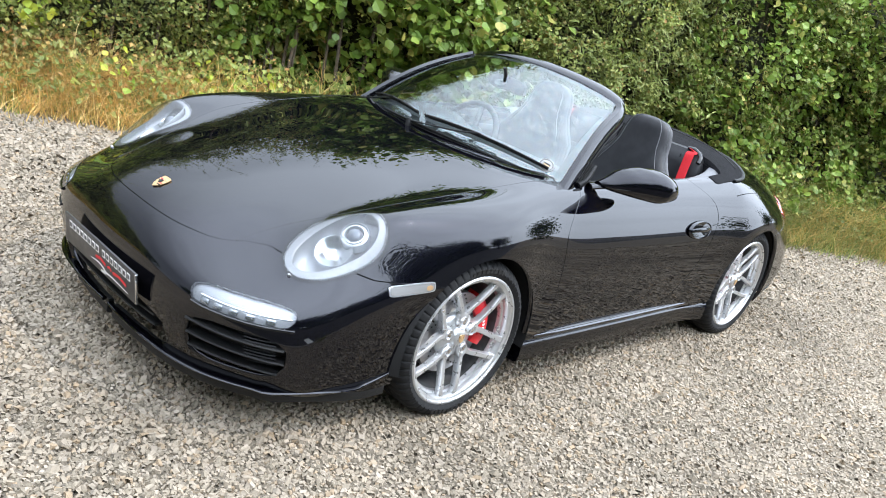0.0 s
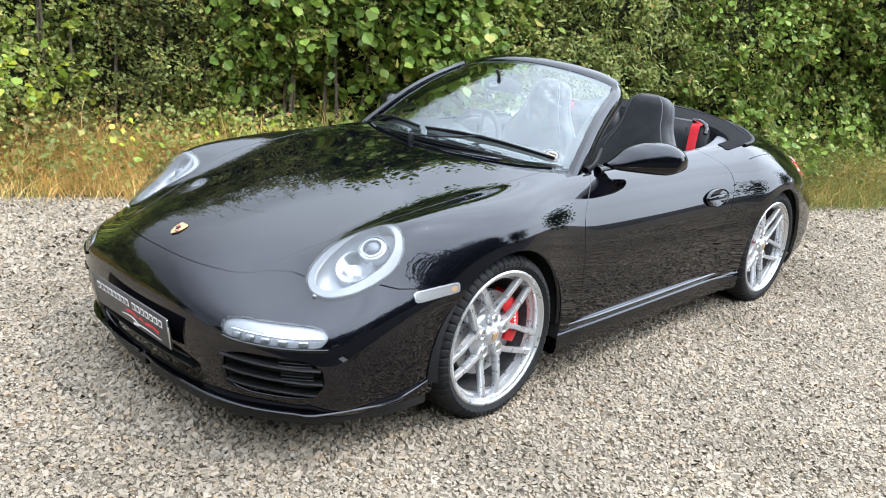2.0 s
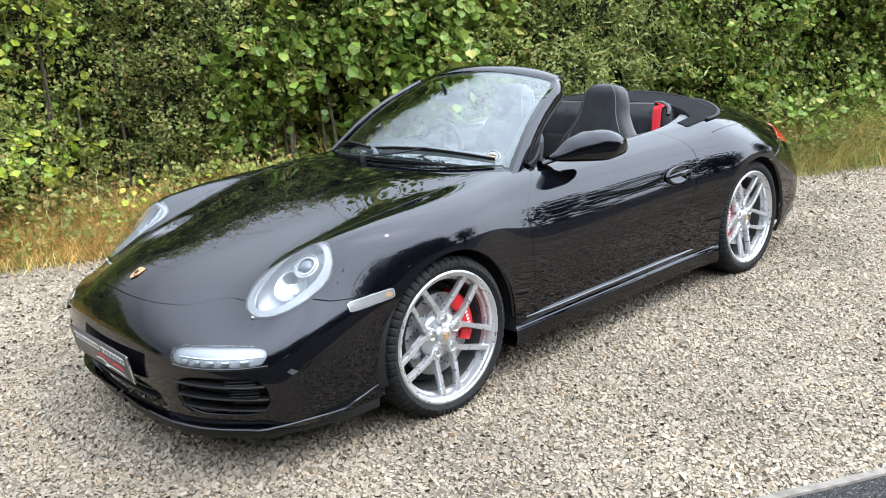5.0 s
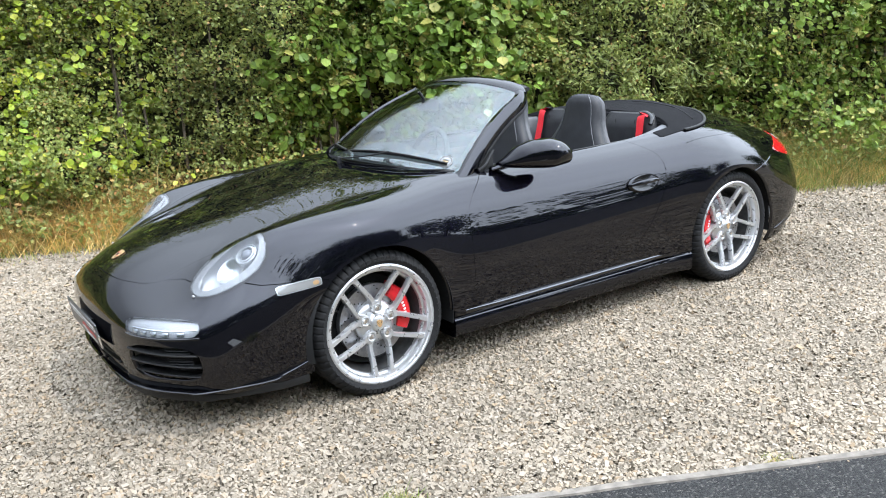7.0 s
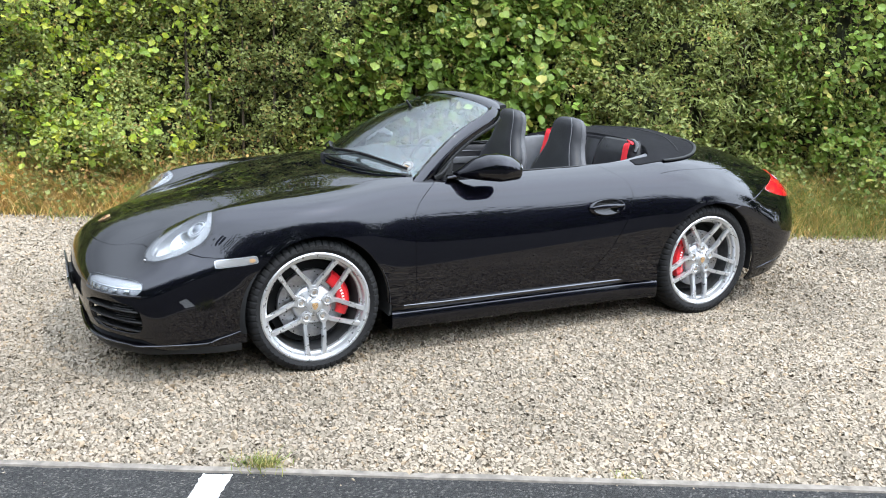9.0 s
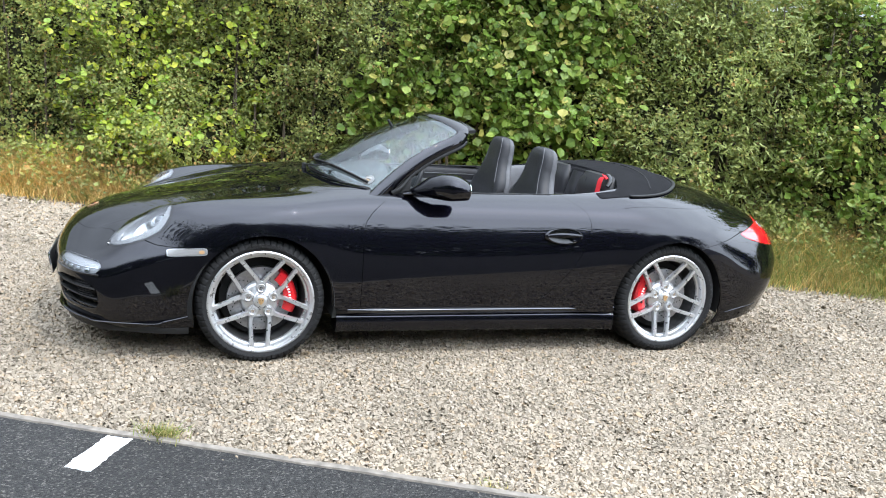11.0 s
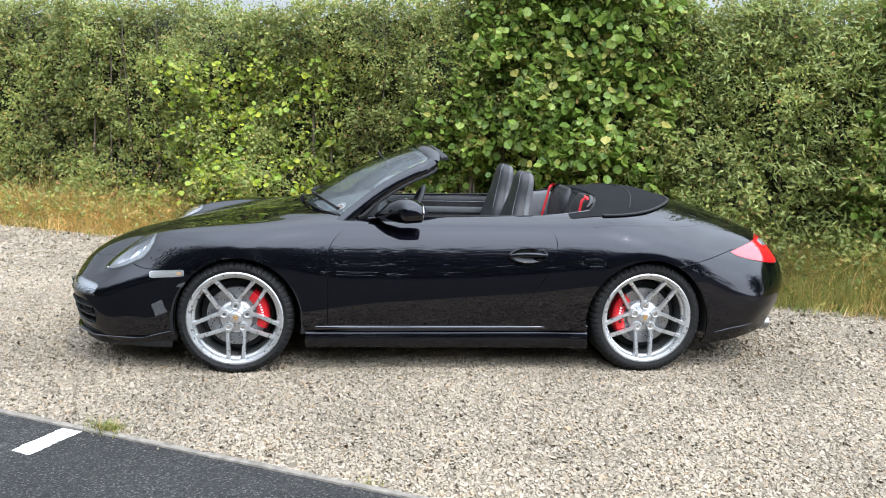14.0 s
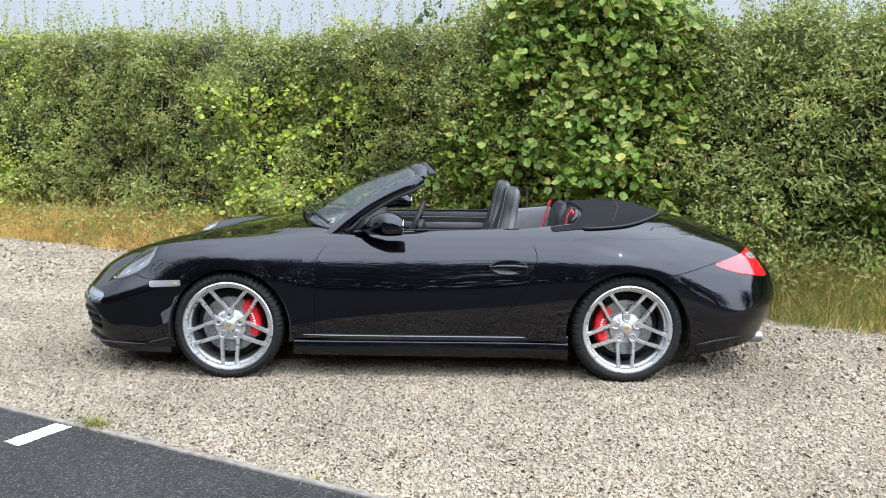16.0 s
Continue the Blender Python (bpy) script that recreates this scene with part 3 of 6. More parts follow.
# --- wheels: built facing +z, with the hub face at z = 0 ---
def wheel(name, tyre_r, width, caliper_turn):
    w = new(name)
    rim_r = .2625
    half = width
    prof = [(rim_r - .020, -half + .004), (rim_r + .012, -half), (tyre_r - .030, -half - .004), (tyre_r - .008, -half + .018), (tyre_r, -half + .045), (tyre_r, -half * .62),
            (tyre_r - .007, -half * .60), (tyre_r - .007, -half * .56), (tyre_r, -half * .54), (tyre_r, -half * .34), (tyre_r - .007, -half * .32), (tyre_r - .007, -half * .28), (tyre_r, -half * .26),
            (tyre_r, -.012), (tyre_r - .006, .012), (tyre_r - .020, .030), (tyre_r - .036, .037), (rim_r + .016, .034), (rim_r + .004, .027), (rim_r - .006, .018)]

    def tread(j, k):
        return -.007 if (3 < j < 6 or 12 < j < 17) and k % 6 == 0 else 0.0
    part("tyre", lathe(prof, 360, False, tread), RUBBER, w, "black low-profile tyre with fine tread grooves")
    # rim: wide flat lip, a step behind it, and the barrel, darkened as shade
    part("rim", lathe([(rim_r + .002, .020), (rim_r + .003, .027), (rim_r - .003, .0305), (rim_r - .008, .0295), (rim_r - .011, .024), (rim_r - .021, .020), (rim_r - .025, .012), (rim_r - .027, -.006),
                       (rim_r - .036, -.010), (rim_r - .039, -.024), (rim_r - .034, -.030), (rim_r - .012, -.030), (rim_r - .006, .010)], 96, True), ALLOY, w, "silver alloy rim with a stepped lip")
    part("barrel", lathe([(rim_r - .036, -.026), (rim_r - .040, -.06), (rim_r - .046, -half + .02), (rim_r - .02, -half + .005), (rim_r - .01, -half), (rim_r - .012, -half + .01), (rim_r - .034, -half + .025), (rim_r - .026, -.06), (rim_r - .022, -.028)], 72, True), BARREL, w, "inner barrel, darkened for the shade behind the spokes")
    # hub: a low dome from which the five arms stand out
    part("hub", lathe([(.0, -.004), (.033, -.004), (.036, -.012), (.046, -.019), (.074, -.025), (.092, -.033), (.098, -.044), (.098, -.06), (.0, -.06)], 60), ALLOY, w)
    part("centre_cap", lathe([(.0, .0035), (.012, .003), (.026, .0005), (.0315, -.003), (.032, -.008)], 40), ALLOY, w)
    shield = bmesh.new()
    ring = [shield.verts.new((.0145 * a, .017 * b, .0055)) for a, b in ((-.85, .9), (0, 1.0), (.85, .9), (1, .35), (.8, -.35), (.4, -.8), (0, -1.1), (-.4, -.8), (-.8, -.35), (-1, .35))]
    f = shield.faces.new(ring)
    r = bmesh.ops.extrude_face_region(shield, geom=[f])
    for v in r["geom"]:
        if isinstance(v, bmesh.types.BMVert):
            v.co.z -= .003
    part("cap_shield", shield, GOLD, w, "small gold and red enamel shield")
    for k in range(5):
        a = math.pi / 2 + 2 * math.pi * k / 5
        ca, sa = math.cos(a), math.sin(a)
        arm = []
        for r, hw, zt in ((.036, .012, -.016), (.046, .020, -.012), (.058, .0255, -.010), (.070, .0270, -.009), (.084, .0262, -.008), (.096, .0262, -.008), (.101, .0235, -.010)):
            row = ((hw, zt - .030), (hw, zt - .006), (hw * .84, zt), (0, zt + .0005), (-hw * .84, zt), (-hw, zt - .006), (-hw, zt - .030))
            arm.append([Vector((r * ca - d * sa, r * sa + d * ca, zz)) for d, zz in row])
        part("arm", loft(arm), ALLOY, w)
        for s in (-1, 1):
            b = a + s * radians(27)
            p0 = Vector((.080 * ca - s * .0125 * sa, .080 * sa + s * .0125 * ca, -.0095))
            p1 = Vector((.108 * ca - s * .0205 * sa, .108 * sa + s * .0205 * ca, -.006))
            p3 = Vector(((rim_r - .014) * math.cos(b), (rim_r - .014) * math.sin(b), .017))
            p2 = p1.lerp(p3, .5) + Vector((0, 0, .003))
            path = bow([p0, p1, p2, p3], 14)
            secs = []
            for i, p in enumerate(path):
                f = i / 13
                t = (path[min(i + 1, 13)] - path[max(i - 1, 0)]).normalized()
                side = t.cross(Vector((0, 0, 1))).normalized()
                up = side.cross(t)
                hw = .0128 - .0028 * math.sin(math.pi * min(1, f * 1.05)) ** .8 + .006 * max(0, f - .90) / .10
                dp = .030 * (1 - f) + .022 * f
                secs.append([p + side * hw - up * dp, p + side * hw * 1.02 - up * .006, p + side * hw * .74 - up * .0004, p, p - side * hw * .74 - up * .0004, p - side * hw * 1.02 - up * .006, p - side * hw - up * dp])
            part("spoke", loft(secs), ALLOY, w)
        c = Matrix.Translation((.066 * math.cos(a), .066 * math.sin(a), 0))
        part("lug_seat", turned(lathe([(.0125, -.016), (.0150, -.006), (.0190, -.004), (.0225, -.010), (.025, -.035)], 20), c), ALLOY, w)
        bolt = bmesh.new()
        bmesh.ops.create_cone(bolt, cap_ends=True, segments=6, radius1=.0105, radius2=.0095, depth=.020, matrix=c @ Matrix.Translation((0, 0, -.014)))
        part("lug_bolt", bolt, CHROME, w, "chrome lug bolt")
    # brake: drilled disc and red caliper
    disc = lathe([(.075, -.055), (.082, -.050), (.165, -.050), (.166, -.056), (.165, -.080), (.075, -.082)], 72)
    d = part("brake_disc", disc, STEEL, w, "drilled grey brake disc")
    holes = bmesh.new()
    for k in range(60):
        a, r = 2 * math.pi * k / 60, .098 + .0145 * (k % 5)
        bmesh.ops.create_cone(holes, cap_ends=True, segments=8, radius1=.0035, radius2=.0035, depth=.002, matrix=Matrix.Translation((r * math.cos(a), r * math.sin(a), -.0495)))
    part("disc_holes", holes, SHELL, d)["kind"] = "stuff"
    secs = []
    for k in range(15):
        f = k / 14
        a = caliper_turn + radians(-40 + 80 * f)
        bulge = .5 + .5 * min(1, 5 * min(f, 1 - f))
        r0, r1, zt = .118 + .004 * (1 - bulge), .176 + .008 * bulge, -.026 - .012 * (1 - bulge)
        ca, sa = math.cos(a), math.sin(a)
        secs.append([Vector((r * ca, r * sa, z)) for r, z in ((r0, -.075), (r0, zt - .008), (r0 + .010, zt), (r0 + .030, zt + .004 * bulge), (r1 - .012, zt), (r1, zt - .014), (r1 + .003, -.11), (r0 + .02, -.11))])
    cal = part("brake_caliper", loft(secs), RED, w, "bright red brake caliper")
    for f in (.2, .8):
        a = caliper_turn + radians(-34 + 68 * f)
        part("caliper_bolt", turned(lathe([(0, .006), (.007, .005), (.008, -.01)], 12), Matrix.Translation((.146 * math.cos(a), .146 * math.sin(a), -.027))), SHELL, cal)
    a = caliper_turn
    bars = bmesh.new()
    for k in range(5):
        b = a + radians(-12 + 6 * k)
        m = Matrix.Rotation(b, 4, "Z") @ Matrix.Translation((.148, 0, -.0225))
        bmesh.ops.create_cube(bars, size=1, matrix=m @ Matrix.Diagonal((.012, .009, .0015, 1)))
    part("caliper_marking", bars, WHITE, cal, "small pale marking bars")
    part("backing_plate", lathe([(0, -.10), (.19, -.10), (.20, -.095)], 40), SHELL, w)
    val = turned(sweep([(0, 0, 0), (0, 0, .022)], .0035, .0035, (0, 1, 0)), Matrix.Rotation(radians(152), 4, "Z") @ Matrix.Translation((rim_r - .036, 0, -.004)))
    part("valve_stem", val, GLOSS_BLACK, w)
    # raised marking on the sidewall
    for start, count in ((104, 8), (284, 8)):
        bars = bmesh.new()
        for k in range(count):
            b = radians(start - 4.6 * k)
            m = Matrix.Rotation(b, 4, "Z") @ Matrix.Translation((rim_r + .028, 0, .0368))
            bmesh.ops.create_cube(bars, size=1, matrix=m @ Matrix.Diagonal((.017, .015, .0016, 1)))
        part("sidewall_marking", bars, PLASTIC, w, "dark raised marking bars")
    return w


for s, _ in SIDES:
    turn_w = pose(0, 0, 0, 90, 0, 0) if s < 0 else pose(0, 0, 0, 90, 0, 180)
    for nm, x, hub_y, r, width, cal in (("front_wheel", 0, .80, .322, .20, 16), ("rear_wheel", 2.35, .815, .330, .25, 172)):
        w = wheel(nm, r, width, radians(cal if s < 0 else 180 - cal))
        w.parent = car
        w.matrix_local = Matrix.Translation((x, s * hub_y, r - .004)) @ turn_w
        if s > 0:
            w.matrix_local = Matrix.Translation((x, s * hub_y, r - .004)) @ pose(0, 0, 0, -90, 0, 0)


# --- places on the skin ---
def solve_skin(axes, want, u, v):
    for _ in range(12):
        p = skin(u, v)[0][0]
        pu, pv = skin(u + 1e-3, v)[0][0], skin(u, v + 1e-3)[0][0]
        j = np.array([[(pu[k] - p[k]) / 1e-3, (pv[k] - p[k]) / 1e-3] for k in axes])
        d = np.linalg.lstsq(j, np.array([want[0] - p[axes[0]], want[1] - p[axes[1]]]), rcond=None)[0]
        u, v = float(np.clip(u + np.clip(d[0], -.7, .7), 0, NU - 1.001)), float(np.clip(v + np.clip(d[1], -.7, .7), 0, NV - 1.001))
    p, n = skin(u, v)
    return Vector(p[0]), Vector(n[0])


def on_skin(axes, a, b, near=None):
    """The skin's place and normal where two of its coordinates (axes: 0, 1, 2) are a and b."""
    d = (GP[:, axes[0]] - a) ** 2 + (GP[:, axes[1]] - b) ** 2
    if near is not None:
        d = d + np.where(near(GP), 0, 9)
    k = int(np.argmin(d))
    return solve_skin(axes, (a, b), GU[k], GV[k])


def nose(y, z):
    return on_skin((1, 2), y, z, lambda p: p[:, 0] < -.3)


def flank(x, z):
    return on_skin((0, 2), x, z, lambda p: p[:, 1] > .5)


def top(x, y):
    return on_skin((0, 1), x, y, lambda p: p[:, 2] > .5)


def sided(bm, s):
    if s < 0:
        bm.transform(Matrix.Diagonal((1, -1, 1, 1)))
    return bm


# --- sills, wheel housings, floor ---
def sill_section(x, f):
    y = .812 + .03 * max(0, (x - 1.75) / .27) ** 2
    k = math.sin(math.pi * min(1, max(0, (x - .42) / 1.5))) ** .35 if .42 < x < 1.92 else 0
    out = .004 + .018 * k
    return [Vector((x, yy, zz)) for yy, zz in ((y - .14, .285), (y - .002, .283), (y + out * .6, .279), (y + out, .270), (y + out * .9, .259), (y + out * .3, .251), (y - .004, .243), (y + .002, .238),
                                               (y + .006, .232), (y + .008, .185 - .01 * f), (y + .002, .160 - .012 * f), (y - .012, .150 - .012 * f), (y - .14, .150 - .012 * f))]


for s, _ in SIDES:
    xs = [.385 + (2.0 - .385) * k / 40 for k in range(41)]
    part("side_sill", sided(loft([sill_section(x, (x - .385) / 1.6) for x in xs]), s), PAINT, car, "black side sill with a ledge")
    # added strip: the ledge's reflected sky put into its colour
    ledge = [(x, .826 + .03 * max(0, (x - 1.75) / .27) ** 2, .268) for x in [.44 + 1.46 * k / 24 for k in range(25)]]
    part("sill_ledge", sided(sweep(ledge, [.002] + [.008 * min(1, .35 + k / 5, .35 + (24 - k) / 5) for k in range(1, 24)] + [.002], .010, (0, 0, 1), 2, 16), s), SILL_SHEEN, car, "strip along the sill, sky sheen painted in silver grey")
    for xw, zw, a, b in ((.015, .31, .350, .358), (2.347, .315, .366, .364)):
        secs = []
        for k in range(33):
            t = radians(-12 + 204 * k / 32)
            c, d = math.cos(t), math.sin(t)
            secs.append([Vector((xw + (a + g) * c, yy, zw + (b + g) * d)) for g, yy in ((0, .838), (.004, .80), (.006, .42), (.03, .42), (.03, .80))])
        part("wheel_housing", sided(loft(secs), s), SHELL, car)
part("floor_pan", block(-.72, 3.1, -.46, .46, .135, .30, .03), SHELL, car)
part("belly", block(.42, 1.93, -.74, .74, .155, .30, .02), SHELL, car)
part("front_bulkhead", block(-.35, .40, -.40, .40, .25, .70, .03), SHELL, car)
part("rear_bulkhead", block(2.02, 2.95, -.42, .42, .25, .80, .03), SHELL, car)

# --- headlamps ---
hl_lens = cut([in_headlamp], 3)
hl_trim = cut([lambda p, u, v: headlamp(p, .007), lambda p, u, v: -headlamp(p, -.004)], 3)
hl_ring = cut([lambda p, u, v: headlamp(p, -.004), lambda p, u, v: -headlamp(p + HL_B * .005 - HL_A * .003, -.024)], 3)
Cv, Av, Bv, Nv = Vector(HL_C), Vector(HL_A), Vector(HL_B), Vector(HL_N)
hl_in = on_skin((0, 1), HL_C[0], HL_C[1])[0]


def lamp_spot(a, b, d):
    return hl_in + Av * a + Bv * b + Nv * d


for s, _ in SIDES:
    lamp = new("headlamp")
    lamp.parent = car
    lamp["label"] = "clear oval headlamp with round projector and silver surround"
    skin_part("lens", hl_lens, LENS, lamp, s, lift=lambda p, uv: .003 + .015 * np.clip(-headlamp(p), 0, 1) ** .8, lip=0)
    skin_part("gasket", hl_trim, GLOSS_BLACK, lamp, s, lift=.0012, lip=.01)
    skin_part("surround", hl_ring, LAMP_RING, lamp, s, lift=-.002, lip=.035, label="wide silver surround")
    bowl = []
    for k in range(7):
        f = k / 6
        sc = math.cos(f * 1.25)
        bowl.append(oval(lamp_spot(-.004, .008, -.030 - .065 * math.sin(f * 1.4)), Av, Bv, .166 * sc, .090 * sc, 2.2, 40))
    part("housing", sided(loft(bowl, False), s), LAMP_GREY, lamp, "grey ribbed housing")
    basis_m = Matrix((Av, Bv, Nv)).transposed().to_4x4()
    # projector with its rings, and the round main reflector beside it
    m = Matrix.Translation(lamp_spot(.068, -.004, -.050)) @ basis_m
    part("projector", sided(turned(lathe([(0, .018), (.010, .0175), (.020, .013), (.027, .004), (.029, -.004)], 36), m), s), PROJECTOR, lamp, "round dark projector lens")
    part("projector_ring", sided(turned(lathe([(.029, .002), (.033, .010), (.037, .009), (.0375, .002), (.043, .001), (.046, .008), (.049, .006), (.050, -.03), (.029, -.03)], 48, True), m), s), LAMP_SILVER, lamp, "silver projector ring")
    m = Matrix.Translation(lamp_spot(-.020, .004, -.060)) @ basis_m
    part("main_reflector", sided(turned(lathe([(0, -.030), (.020, -.026), (.042, -.012), (.058, .012), (.062, .014), (.064, .010), (.064, -.03)], 48), m), s), REFLECTOR, lamp, "bright dished reflector")
    part("bulb_shield", sided(turned(lathe([(0, .010), (.008, .009), (.0125, .002), (.013, -.03)], 24), m), s), CHROME, lamp)
    p, n = nose(.633, .566)
    w = turned(lathe([(0, .009), (.003, .0085), (.006, .005), (.007, .002), (.0075, -.006)], 20), Matrix.Translation(p) @ n.to_track_quat("Z", "Y").to_matrix().to_4x4())
    part("washer_nozzle", sided(w, s), STEEL, car, "small chrome washer nozzle")

# --- lamps and openings of the front bumper ---
day_lens = cut([IN_DAYLAMP], 2)
day_back = cut([lambda p, u, v: IN_DAYLAMP(p, u, v) - .15], 2)
intake_back = cut([lambda p, u, v: IN_INTAKE(p, u, v) - .6, lambda p, u, v: u - 3.2])
mouth_back = cut([lambda p, u, v: IN_MOUTH(p, u, v) - .6, lambda p, u, v: u - 3.0])
IND_IN = around((-.360, .825, .571), (.195, .003, .014), (0, 0, 1), .090, .0155, 7)
IND_AMB = around((-.292, .825, .5750), (.195, .003, .014), (0, 0, 1), .013, .009, 2.4)
ind_rim = cut([IN_INDICATOR, lambda p, u, v: -IND_IN(p, u, v)], 2)
ind_lens = cut([IND_IN], 2)
ind_amber = cut([IND_AMB], 3)
for s, _ in SIDES:
    lamp = new("daytime_lamp")
    lamp.parent = car
    lamp["label"] = "long clear lamp with a row of small diodes"
    skin_part("lens", day_lens, LENS, lamp, s, lift=.003, lip=.012)
    skin_part("reflector", day_back, LAMP_GREY, lamp, s, lift=-.012, lip=0)
    for k in range(5):
        y = .530 + .046 * k
        p, n = nose(y, .455)
        m = Matrix.Translation(p - n * .008) @ n.to_track_quat("Z", "Y").to_matrix().to_4x4()
        part("diode", sided(turned(block(-.015, .015, -.009, .009, -.004, .004, .003), m), s), REFLECTOR, lamp)
    rib = [nose(.505 + .040 * k, .470)[0] - nose(.505 + .040 * k, .470)[1] * .010 for k in range(7)]
    part("light_bar", sided(sweep(rib, .004, .003, (0, 0, 1)), s), CHROME, lamp)
    shade = [nose(.490 + .045 * k, .437 + .004 * (k == 0))[0] + nose(.490 + .045 * k, .437)[1] * .001 for k in range(7)]
    part("lower_trim", sided(sweep(shade, .008, .005, (0, 0, 1), 3), s), GLOSS_BLACK, lamp)
    duct = new("side_intake")
    duct.parent = car
    skin_part("duct", intake_back, SHELL, duct, s, lift=-.075, lip=0)
    for k, z in enumerate((.378, .325, .275)):
        row = [nose(.480 + .039 * i, z - .012 * (i / 7))[0] - nose(.480 + .039 * i, z)[1] * (.020 + .004 * k) for i in range(8)]
        part("slat", sided(sweep(row, .026, .0055, (0, 0, 1), 3.5), s), PLASTIC, duct, "matt black intake slat")
    for k in range(9):
        row = [nose(.665 + .012 * i, .398 - .0115 * k)[0] - nose(.665 + .012 * i, .36)[1] * .012 for i in range(7)]
        part("fin", sided(sweep(row, .006, .0022, (0, 0, 1), 3, 6), s), PLASTIC, duct)
    lamp = new("side_indicator")
    lamp.parent = car
    lamp["label"] = "clear side indicator with an amber bulb"
    skin_part("rim", ind_rim, LAMP_SILVER, lamp, s, lift=.0035, lip=.010)
    skin_part("lens", ind_lens, WHITE_LENS, lamp, s, lift=.0045, lip=.006)
    skin_part("bulb", ind_amber, AMBER, lamp, s, lift=.0062, lip=.004)
grille = new("lower_grille")
grille.parent = car
skin_part("duct", mouth_back, SHELL, grille, 0, lift=-.075, lip=0)
for z in (.300, .262):
    row = [nose(abs(y), z)[0] * 1 - nose(abs(y), z)[1] * .026 for y in (.32, .24, .16, .08, .001)]
    row = [Vector((p.x, -p.y, p.z)) for p in row] + [Vector((p.x, p.y, p.z)) for p in row[::-1][1:]]
    part("slat", sweep(row, .022, .005, (0, 0, 1), 3.5), PLASTIC, grille)
# the splitter lip under the bumper
for s, _ in SIDES:
    row = [nose(y, .205)[0] + nose(y, .205)[1] * .003 for y in (.02, .15, .30, .42, .52, .60, .67, .72)]
    row += [flank(x, .207 + .012 * k)[0] + flank(x, .207)[1] * .003 for k, x in enumerate((-.52, -.46, -.40, -.345))]
    edge = [.010, .014, .018, .022, .024, .024, .022, .019, .015, .011, .007, .002]
    part("splitter", sided(sweep(bow(row, 36), [float(np.interp(k / 35 * 11, range(12), edge)) for k in range(36)], .0065, (0, 0, 1), 2.2), s), PAINT, car, "raised lip along the lower bumper")
    lowrow = [nose(y, .19)[0] - nose(y, .19)[1] * .02 for y in (.02, .15, .30, .42, .52, .60, .67, .71)]
    lowrow += [flank(x, .20)[0] - flank(x, .20)[1] * .015 for x in (-.52, -.43, -.345)]
    part("air_dam", sided(sweep([p - Vector((0, 0, .025)) for p in lowrow], .012, .028, (0, 0, 1), 4), s), PLASTIC, car, "matt black air dam")

# --- display plate on the nose ---
plate = new("display_plate")
plate.parent = car
plate.matrix_local = pose(-1.024, 0, .381, 9, 0, -90)
plate["label"] = "charcoal display plate with pale and red marking bars"
bm = block(-.276, .276, -.004, .004, -.056, .056, .0025)
part("board", bm, PLATE, plate)
bm = block(-.10, .10, .004, .05, -.035, .03, .004)
part("holder", bm, PLASTIC, plate)
bm = block(.2755, .2785, -.006, .004, -.054, .054, .001)
part("edge_strip", bm, CHROME, plate)
random.seed(4)
x = -.235
for k in range(16):
    w = .0265 if k != 8 else .014
    if k != 8:
        part("marking_bar", block(x, x + .022, -.0052, -.0038, .012, .038), WHITE, plate, "pale marking bar")
        part("marking_core", block(x + .004, x + .018, -.0058, -.005, .017, .033), PLATE, plate)
    x += w + .0045
for k, (a, b, w) in enumerate(((-.02, .055, .012), (.07, .10, .009), (.112, .21, .012))):
    part("marking_stroke", sweep(bow([(a, -.005, -.010 - .003 * k), ((a + b) / 2, -.005, -.004 - .003 * k), (b, -.005, -.012 - .003 * k)], 8), .001, w / 2, (0, 0, 1)), RED_INK, plate, "red marking stroke")
part("swoosh", sweep(bow([(-.06, -.0052, -.030), (.01, -.0052, -.024), (.06, -.0052, -.040), (.02, -.0052, -.046), (.09, -.0052, -.036), (.22, -.0052, -.040)], 24), .0006, [.0012 + .0035 * math.sin(math.pi * k / 23) for k in range(24)], (0, 0, 1)), WHITE, plate, "pale curved line")

# --- badge ---
p, n = top(-.84, .0001)
badge = new("bonnet_badge")
badge.parent = car
badge.matrix_local = Matrix.Translation(p + n * .001) @ Matrix((Vector((0, -1, 0)), n.cross(Vector((0, -1, 0))), n)).transposed().to_4x4()
bm = bmesh.new()
f = bm.faces.new([bm.verts.new((.024 * a, .031 * b, 0)) for a, b in ((-.9, .92), (-.4, 1.0), (0, .96), (.4, 1.0), (.9, .92), (1, .4), (.92, -.2), (.6, -.7), (0, -1.08), (-.6, -.7), (-.92, -.2), (-1, .4))])
r = bmesh.ops.extrude_face_region(bm, geom=[f])
for v in r["geom"]:
    if isinstance(v, bmesh.types.BMVert):
        v.co.z += .004
part("shield", bm, GOLD, badge, "gold enamel shield", smooth=False, bevel=.001)
for x0, x1, y0, y1 in ((-.019, -.003, .0, .018), (.003, .019, -.018, .0)):
    for k in range(2):
        part("shield_stripe", block(x0, x1, y0 + .009 * k, y0 + .004 + .009 * k, .0035, .0052), RED_INK if k else SHELL, badge)
part("shield_centre", block(-.007, .007, -.009, .009, .0035, .0058, .002), SHELL, badge)


